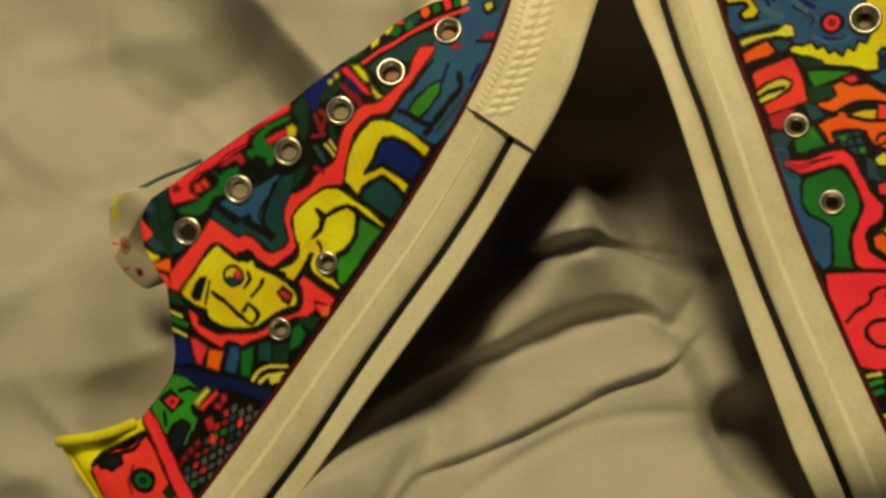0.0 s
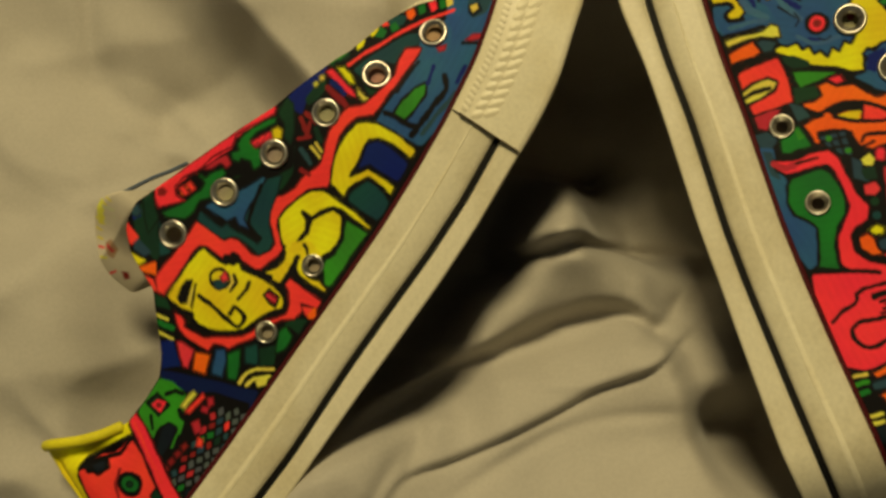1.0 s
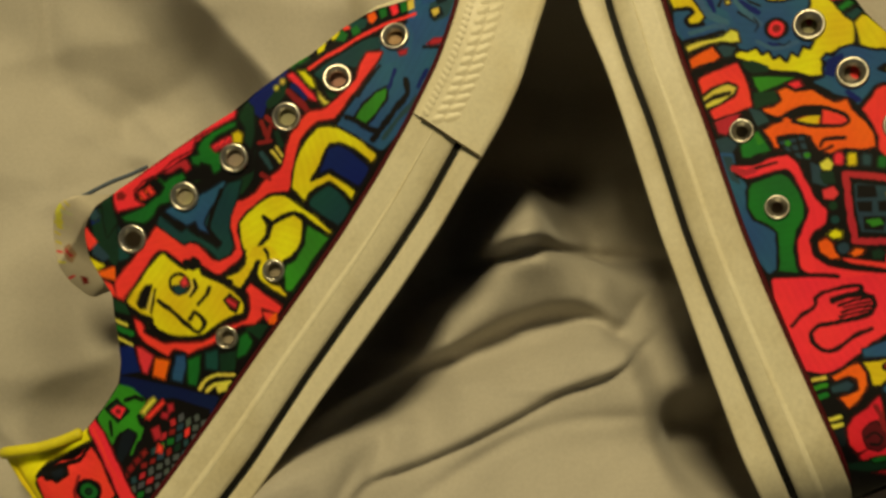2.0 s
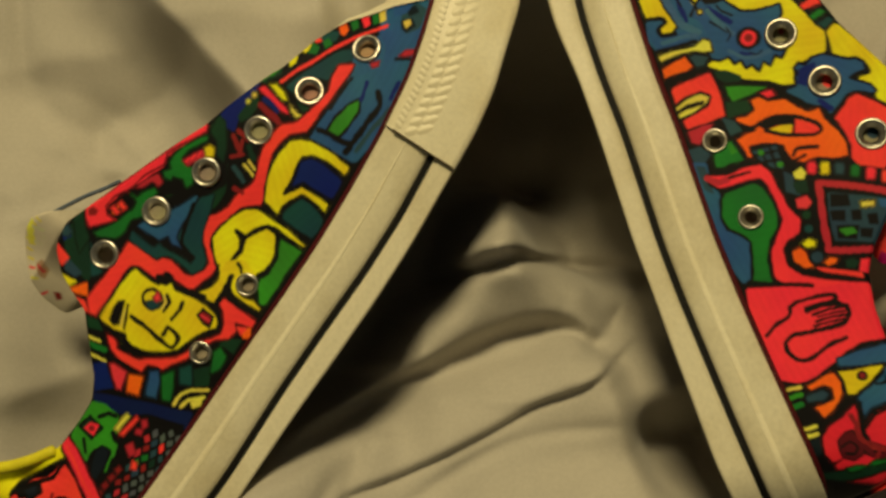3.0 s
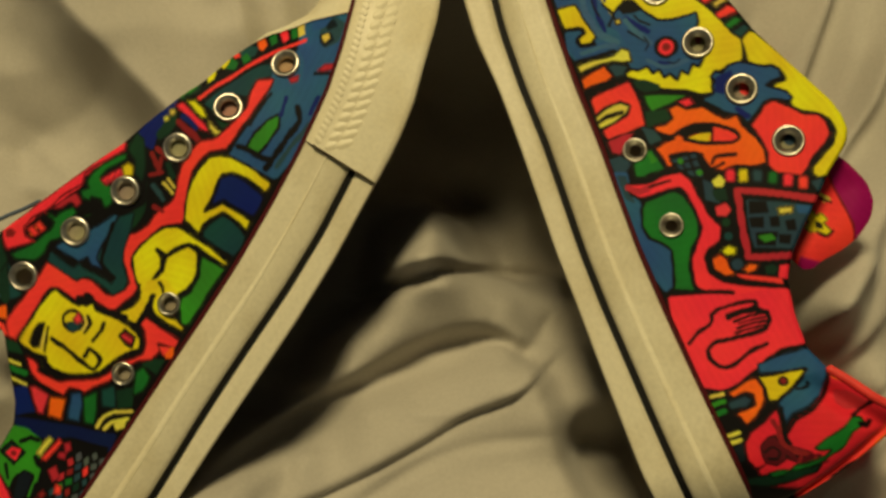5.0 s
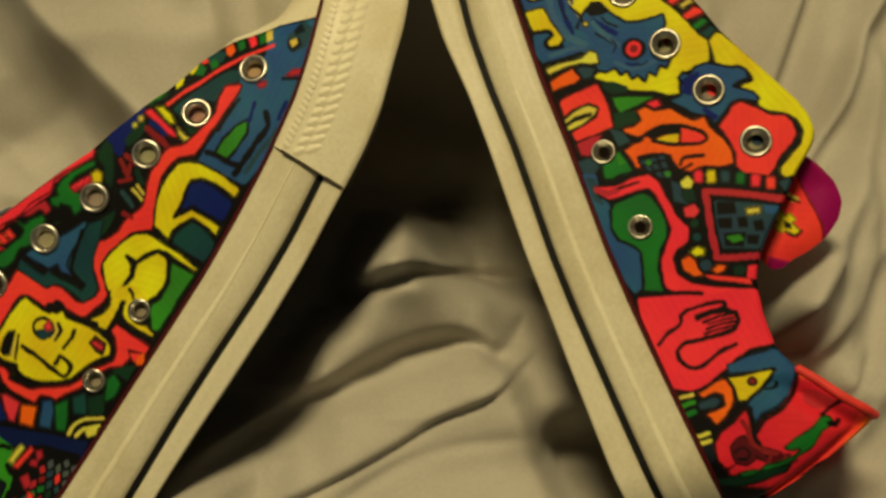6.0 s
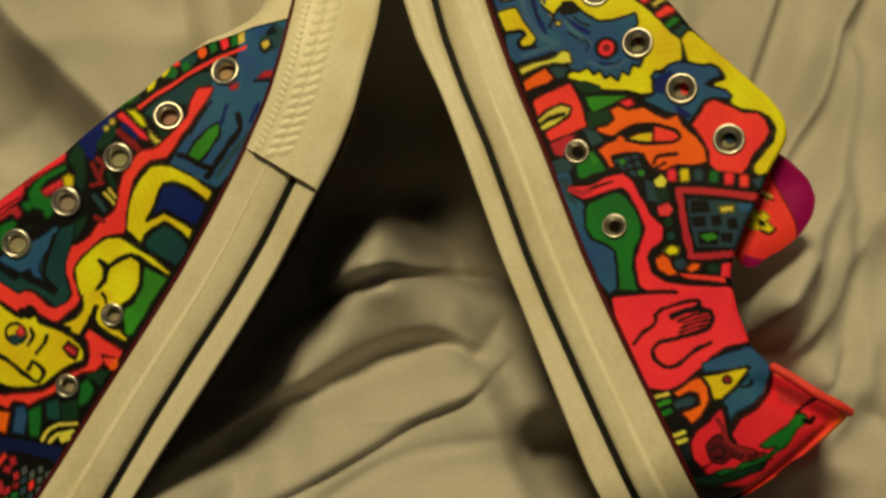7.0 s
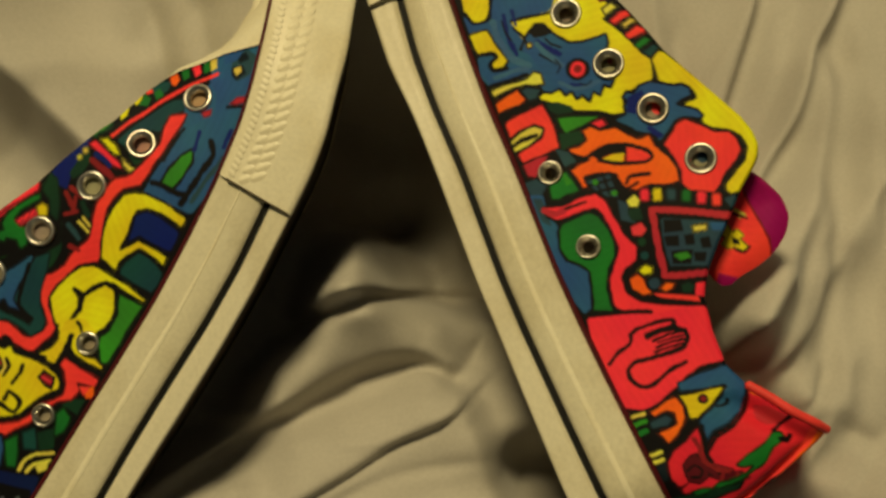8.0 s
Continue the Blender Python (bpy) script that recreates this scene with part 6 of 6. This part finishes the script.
art_right.line("lime", [(-55.8, 2.4), (-56.2, 6.2)], 1.6)
art_right.line("green", [(-58.9, 2.5), (-59.0, 5.3)], 1.6)
art_right.line("lemon", [(-66.6, 3.4), (-66.9, 6.8)], 1.3)
art_right.line("lemon", [(-69.0, 3.2), (-69.2, 6.3)], 1.2)
art_right.fill("dark", [(-70.9, 3.5), (-70.3, 6.6), (-75.0, 6.3), (-75.7, 3.2)], 0)
art_right.fill("scarlet", [(-70.4, 6.9), (-68.3, 9.9), (-67.1, 14.0), (-65.1, 18.1), (-64.2, 20.5), (-67.6, 20.4), (-72.8, 19.0), (-77.2, 19.3), (-78.2, 14.5), (-80.1, 10.9), (-79.3, 7.1), (-75.7, 5.6)], 1.1)
art_right.fill("scarlet", [(-58.7, 40.5), (-62.4, 42.5), (-70.4, 49.1), (-80.0, 57.5), (-83.2, 51.5), (-87.7, 41.9), (-91.9, 30.2), (-92.2, 22.0), (-85.7, 8.0), (-79.8, 7.5), (-77.9, 14.7), (-81.9, 19.5), (-83.6, 25.4), (-80.5, 25.0), (-76.1, 19.4), (-72.6, 20.1), (-69.8, 23.6), (-68.4, 30.1), (-65.9, 34.8), (-62.1, 38.4)], 0.7)
art_right.line("bark", [(-73.8, 15.9), (-70.8, 18.8), (-66.8, 21.2)], 1.4)
art_right.line("ink", [(-64.8, 21.8), (-70.3, 20.3), (-74.2, 19.5), (-76.6, 19.6)], 1.6)
art_right.line("ink", [(-58.8, 39.8), (-62.3, 38.9), (-66.2, 35.5), (-68.6, 30.4), (-70.0, 23.9), (-73.1, 19.7)], 1.1)
art_right.fill("maroon", [(-80.7, 23.0), (-82.2, 27.2), (-85.2, 28.6), (-84.7, 23.0)], 0)
art_right.line("coral", [(-79.5, 55.7), (-82.5, 50.1), (-86.5, 40.6), (-90.3, 27.9), (-92.1, 17.7)], 3.4)
art_right.line("orange", [(-80.5, 56.9), (-83.9, 51.3), (-88.2, 41.9), (-92.1, 28.2), (-94.0, 19.0)], 2.2)
art_right.fill("forest", [(-81.3, 2.4), (-82.3, 8.6), (-84.0, 17.1), (-85.0, 22.9), (-85.1, 26.7), (-87.0, 23.8), (-87.0, 15.7), (-86.1, 7.8), (-83.3, 2.2)], 0.8)
art_right.line("orange", [(-61.0, 41.3), (-70.0, 49.3), (-79.5, 57.3)], 1.8)
art_right.line("ink", [(-88.5, 37.0), (-90.5, 28.3)], 1.0)
# lighter and darker strokes in the blue
art_right.line("sky", [(87.8, 16.7), (80.9, 15.9), (72.8, 17.3), (68.1, 21.5)], 2.2)
art_right.line("sky", [(67.2, 20.5), (68.8, 16.5), (69.6, 9.5)], 1.6)
art_right.line("sky", [(74.1, 27.2), (68.4, 28.9), (63.0, 31.8)], 1.6)
art_right.line("sky", [(58.0, 28.6), (53.8, 31.9), (52.4, 36.4), (52.6, 40.6)], 1.4)
art_right.line("ink", [(86.8, 19.7), (82.5, 19.3), (78.9, 19.9)], 0.6)
art_right.line("ink", [(74.1, 30.6), (71.6, 31.4), (69.0, 33.8)], 0.7)
art_right.line("ink", [(65.9, 30.4), (63.2, 31.3), (61.6, 29.3)], 0.6)
art_right.line("ink", [(54.7, 34.4), (53.0, 36.2), (53.7, 38.2)], 0.6)
# the heel's dark scribble, and the long green shape with its branch
art_right.fill("maroon", [(-76.2, 10.7), (-73.3, 11.3), (-71.7, 14.3), (-71.6, 16.6), (-76.1, 18.0), (-79.9, 17.1), (-80.9, 13.4), (-78.8, 10.7)], 0.5)
art_right.line("ink", [(-75.5, 11.8), (-74.8, 14.8), (-77.3, 16.3), (-79.1, 14.4), (-77.9, 12.2)], 0.8)
art_right.line("bark", [(-67.3, 17.8), (-70.4, 18.3), (-74.1, 17.8), (-78.5, 19.2), (-79.9, 22.8), (-82.5, 25.4)], 1.4)
art_right.line("maroon", [(-77.9, 18.0), (-82.3, 20.3), (-81.8, 24.6)], 1.6)
art_right.line("bark", [(-76.8, 20.0), (-79.8, 22.4), (-83.6, 18.8)], 1.0)
art_right.fill("green", [(-82.0, 10.0), (-82.3, 13.7), (-84.6, 19.3), (-84.6, 25.9), (-83.0, 34.2), (-79.4, 39.2), (-78.6, 43.7), (-76.0, 43.4), (-75.1, 41.2), (-76.9, 37.9), (-78.3, 31.0), (-79.9, 26.5), (-81.2, 27.8), (-82.2, 31.2), (-83.3, 28.4), (-83.3, 22.7), (-82.6, 19.2), (-84.4, 14.2), (-83.8, 10.7)], 0.7)
art_right.line("ink", [(-74.7, 41.7), (-73.6, 44.5), (-72.8, 48.2)], 1.3)
art_right.line("ink", [(-78.0, 42.4), (-79.3, 43.7), (-78.1, 45.4)], 1.6)
# darker red below the rim stands in for shade in its crease
art_right.fill("crimson", [(-65.3, 39.3), (-67.2, 42.9), (-72.0, 47.1), (-73.0, 44.0), (-72.3, 40.6), (-69.4, 38.2)], 0)
art_right.line("coral", [(-59.3, 41.7), (-65.7, 45.9), (-73.8, 51.5), (-78.6, 55.7)], 1.6)
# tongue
# orange tongue darkened below the eyelets, standing in for shade inside the holes
tongue_art_right.fill("hole_shade", [(121.7, 23.6), (9.1, 76.5), (-21.3, 33.9), (64.8, 7.6)], 0)
tongue_art_right.dot("coral", 36.4, 54.3, 2.02, 0)
tongue_art_right.dot("slate", 14.6, 60.0, 1.65, 0)
tongue_art_right.dot("bark", 58.3, 47.0, 0.92, 0)
tongue_art_right.fill("coral", [(6.0, 62.7), (6.2, 71.0), (-8.6, 84.0), (-25.6, 75.8), (-29.9, 53.9), (-26.3, 41.4), (-11.0, 44.5), (-2.9, 54.5)], 0)
tongue_art_right.fill("magenta", [(8.0, 71.8), (3.1, 77.6), (-10.3, 83.2), (-22.2, 77.5), (-24.0, 67.1), (-18.2, 69.0), (-9.9, 68.2), (-2.9, 67.9), (1.7, 68.0)], 0)
tongue_art_right.line("bark", [(1.7, 68.0), (-2.9, 67.9), (-9.9, 68.2), (-18.2, 68.9), (-23.2, 67.1)], 0.8)
tongue_art_right.fill("magenta", [(-21.8, 48.8), (-26.1, 54.6), (-28.8, 50.4), (-26.1, 45.6)], 0)
tongue_art_right.fill("yellow", [(-7.8, 56.8), (-7.9, 58.6), (-10.7, 58.7), (-11.0, 60.8), (-13.5, 61.6), (-14.0, 60.0), (-17.8, 61.4), (-18.5, 59.3), (-15.9, 57.4), (-15.5, 55.1), (-13.2, 53.9), (-12.0, 55.9), (-10.2, 55.5)], 0.5)
tongue_art_right.fill("ink", [(-12.6, 58.0), (-14.1, 59.3), (-15.6, 59.0), (-14.7, 57.4)], 0)
tongue_art_right.line("ink", [(-16.9, 57.2), (-18.7, 59.2), (-17.7, 61.7)], 1.0)
tongue_art_right.line("lemon", [(-4.8, 62.9), (-7.6, 65.2), (-7.5, 63.3)], 1.0)
tongue_art_right.line("ink", [(-5.5, 61.8), (-8.8, 65.1)], 0.7)

RIGHT = Shoe((0.11638, 0.00836, 0.08734), (-0.34418, 0.93469, -0.08881), (0.90999, 0.35538, 0.21360), -1,
    border=[(-104, 2), (-70, 1), (-40, 0), (-20, -0.4), (0, -0.3), (19, 0.8), (39, 1.9), (61, 2.4), (82, 4), (102, 6), (120, 8), (149, 14), (165, 20), (184, 29), (200, 36)],
    bottom=[(-104, -25), (-67, -27), (-30, -26.1), (-11, -25.4), (9, -25), (29, -23.7), (49, -22.4), (69, -21.6), (90, -22.2), (110, -20.2), (130, -18), (146, -14.5), (158, -11), (177, -4), (186, 0), (200, 8)],
    stripe=[(-104, -15.5), (-89, -16), (-53, -16.7), (-14, -17), (6, -16.6), (26, -15.2), (46, -13.9), (68, -13.6), (89, -12.3), (110, -9), (125, -6), (150, -1), (200, 20)],
    top=[(-95.5, 5), (-94, 13), (-92, 24), (-89.5, 35.4), (-86, 46.4), (-84, 52.4), (-82, 57.4), (-72, 49.5), (-59, 40.5), (-50, 37.3), (-38, 38.2), (-27, 41), (-20, 45.8), (-13, 53), (-8, 59), (-1, 66), (3, 71.6), (6, 75.5), (10, 77.6), (15, 77.9), (21, 76.7), (37, 70.4), (53, 64), (60, 62.4), (69, 60), (78, 57.2), (100, 48), (113, 42), (123, 38), (140, 37), (160, 36.5), (175, 40), (190, 42), (200, 42)],
    heel=[(-27, -93), (5, -96), (13, -94.5), (24, -92.5), (35.4, -90), (46.4, -86.5), (57.4, -82.5)], seam=[(0, 152), (14.5, 148), (25.8, 139), (38, 122), (60, 100)], bumper=111, bead=(0.52, 0.075),
    name_label="doodled canvas shoe with a red drawn hand, unlaced, lying sideways")
eyelets = [(122, 25, 5.4), (100.5, 33, 5.4), (79, 40.5, 5.4), (56.3, 45.8, 5.4), (35.8, 52.3, 5.4), (13.8, 59, 5.4), (31.2, 12.6, 4.2), (3, 13.6, 4.2)]
build_upper(RIGHT, eyelets, art_right)
build_far_side(RIGHT, eyelets, "red")
build_sole(RIGHT)
build_eyelets(RIGHT, eyelets, True)

FAR_EDGE = [(8.1, 95.6, -28), (14.6, 91.9, -28), (20.9, 88.1, -28), (26.5, 83.9, -28), (32.6, 80.1, -28)]
# ---- tongues, collar bindings ----


def ease(x, a, b):
    k = np.clip((x - a) / (b - a), 0, 1)
    return k * k * (3 - 2 * k)


def tongue_depth(u, v):
    """The tongue lies close under the eyelets and drops away behind them."""
    return -6.5 - 25 * ease(-u, -14, 8) - 0.012 * np.maximum(u - 60, 0) ** 1.6


def edge_cord(shoe, name, points, radius, material, label):
    """A bound edge that follows the side of the upper."""
    pts = []
    for u, v in points:
        w = -float(shoe.depth(np.array([u]), np.array([v]))[0])
        pts.append((u, v, w - 0.4))
    return tube(shoe, name, pts, radius, material, label)


# cream tongue painted darker below the eyelets, for the shade in their holes
tongue_art_left.fill("hole_shade", [(2, 40), (2, 66), (20, 72), (60, 56), (90, 44), (90, 10), (40, 20)], 0)
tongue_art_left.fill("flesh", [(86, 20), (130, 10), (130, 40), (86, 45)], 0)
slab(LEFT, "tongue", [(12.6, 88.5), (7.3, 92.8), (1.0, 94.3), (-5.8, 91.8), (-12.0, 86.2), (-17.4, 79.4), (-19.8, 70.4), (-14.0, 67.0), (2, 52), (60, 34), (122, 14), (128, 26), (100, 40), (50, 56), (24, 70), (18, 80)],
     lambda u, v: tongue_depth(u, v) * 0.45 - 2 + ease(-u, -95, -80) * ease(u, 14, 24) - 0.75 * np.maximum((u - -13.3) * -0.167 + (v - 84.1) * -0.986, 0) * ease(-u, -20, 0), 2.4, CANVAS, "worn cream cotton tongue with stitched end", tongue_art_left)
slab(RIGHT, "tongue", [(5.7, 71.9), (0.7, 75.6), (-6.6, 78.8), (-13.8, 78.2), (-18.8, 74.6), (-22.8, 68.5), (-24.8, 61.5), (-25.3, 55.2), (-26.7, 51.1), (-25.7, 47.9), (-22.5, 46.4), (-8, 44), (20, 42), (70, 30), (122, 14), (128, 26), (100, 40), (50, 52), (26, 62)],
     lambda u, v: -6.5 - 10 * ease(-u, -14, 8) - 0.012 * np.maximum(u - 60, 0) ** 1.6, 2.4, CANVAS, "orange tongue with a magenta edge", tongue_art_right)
tube(LEFT, "far_eyestay", FAR_EDGE, 0.8, speckled("blue_edge", (0.10, 0.14, 0.22), 0.7), "blue edge of the far eyelet row")
YELLOW_TAPE = speckled("yellow_tape", PEN["yellow"], 0.6, fine=1200.0)
RED_TAPE = speckled("red_tape", PEN["coral"], 0.6, fine=1200.0)
edge_cord(LEFT, "collar_binding", [(-53, 38.5), (-60, 43), (-66.5, 48.4), (-74, 56.6), (-78.4, 60.4)], 2.1, YELLOW_TAPE, "yellow bound collar edge")
edge_cord(RIGHT, "collar_binding", [(-58, 40), (-64, 44.5), (-72, 49.5), (-78, 54.5), (-81.8, 57.2)], 1.5, RED_TAPE, "orange red bound collar edge")
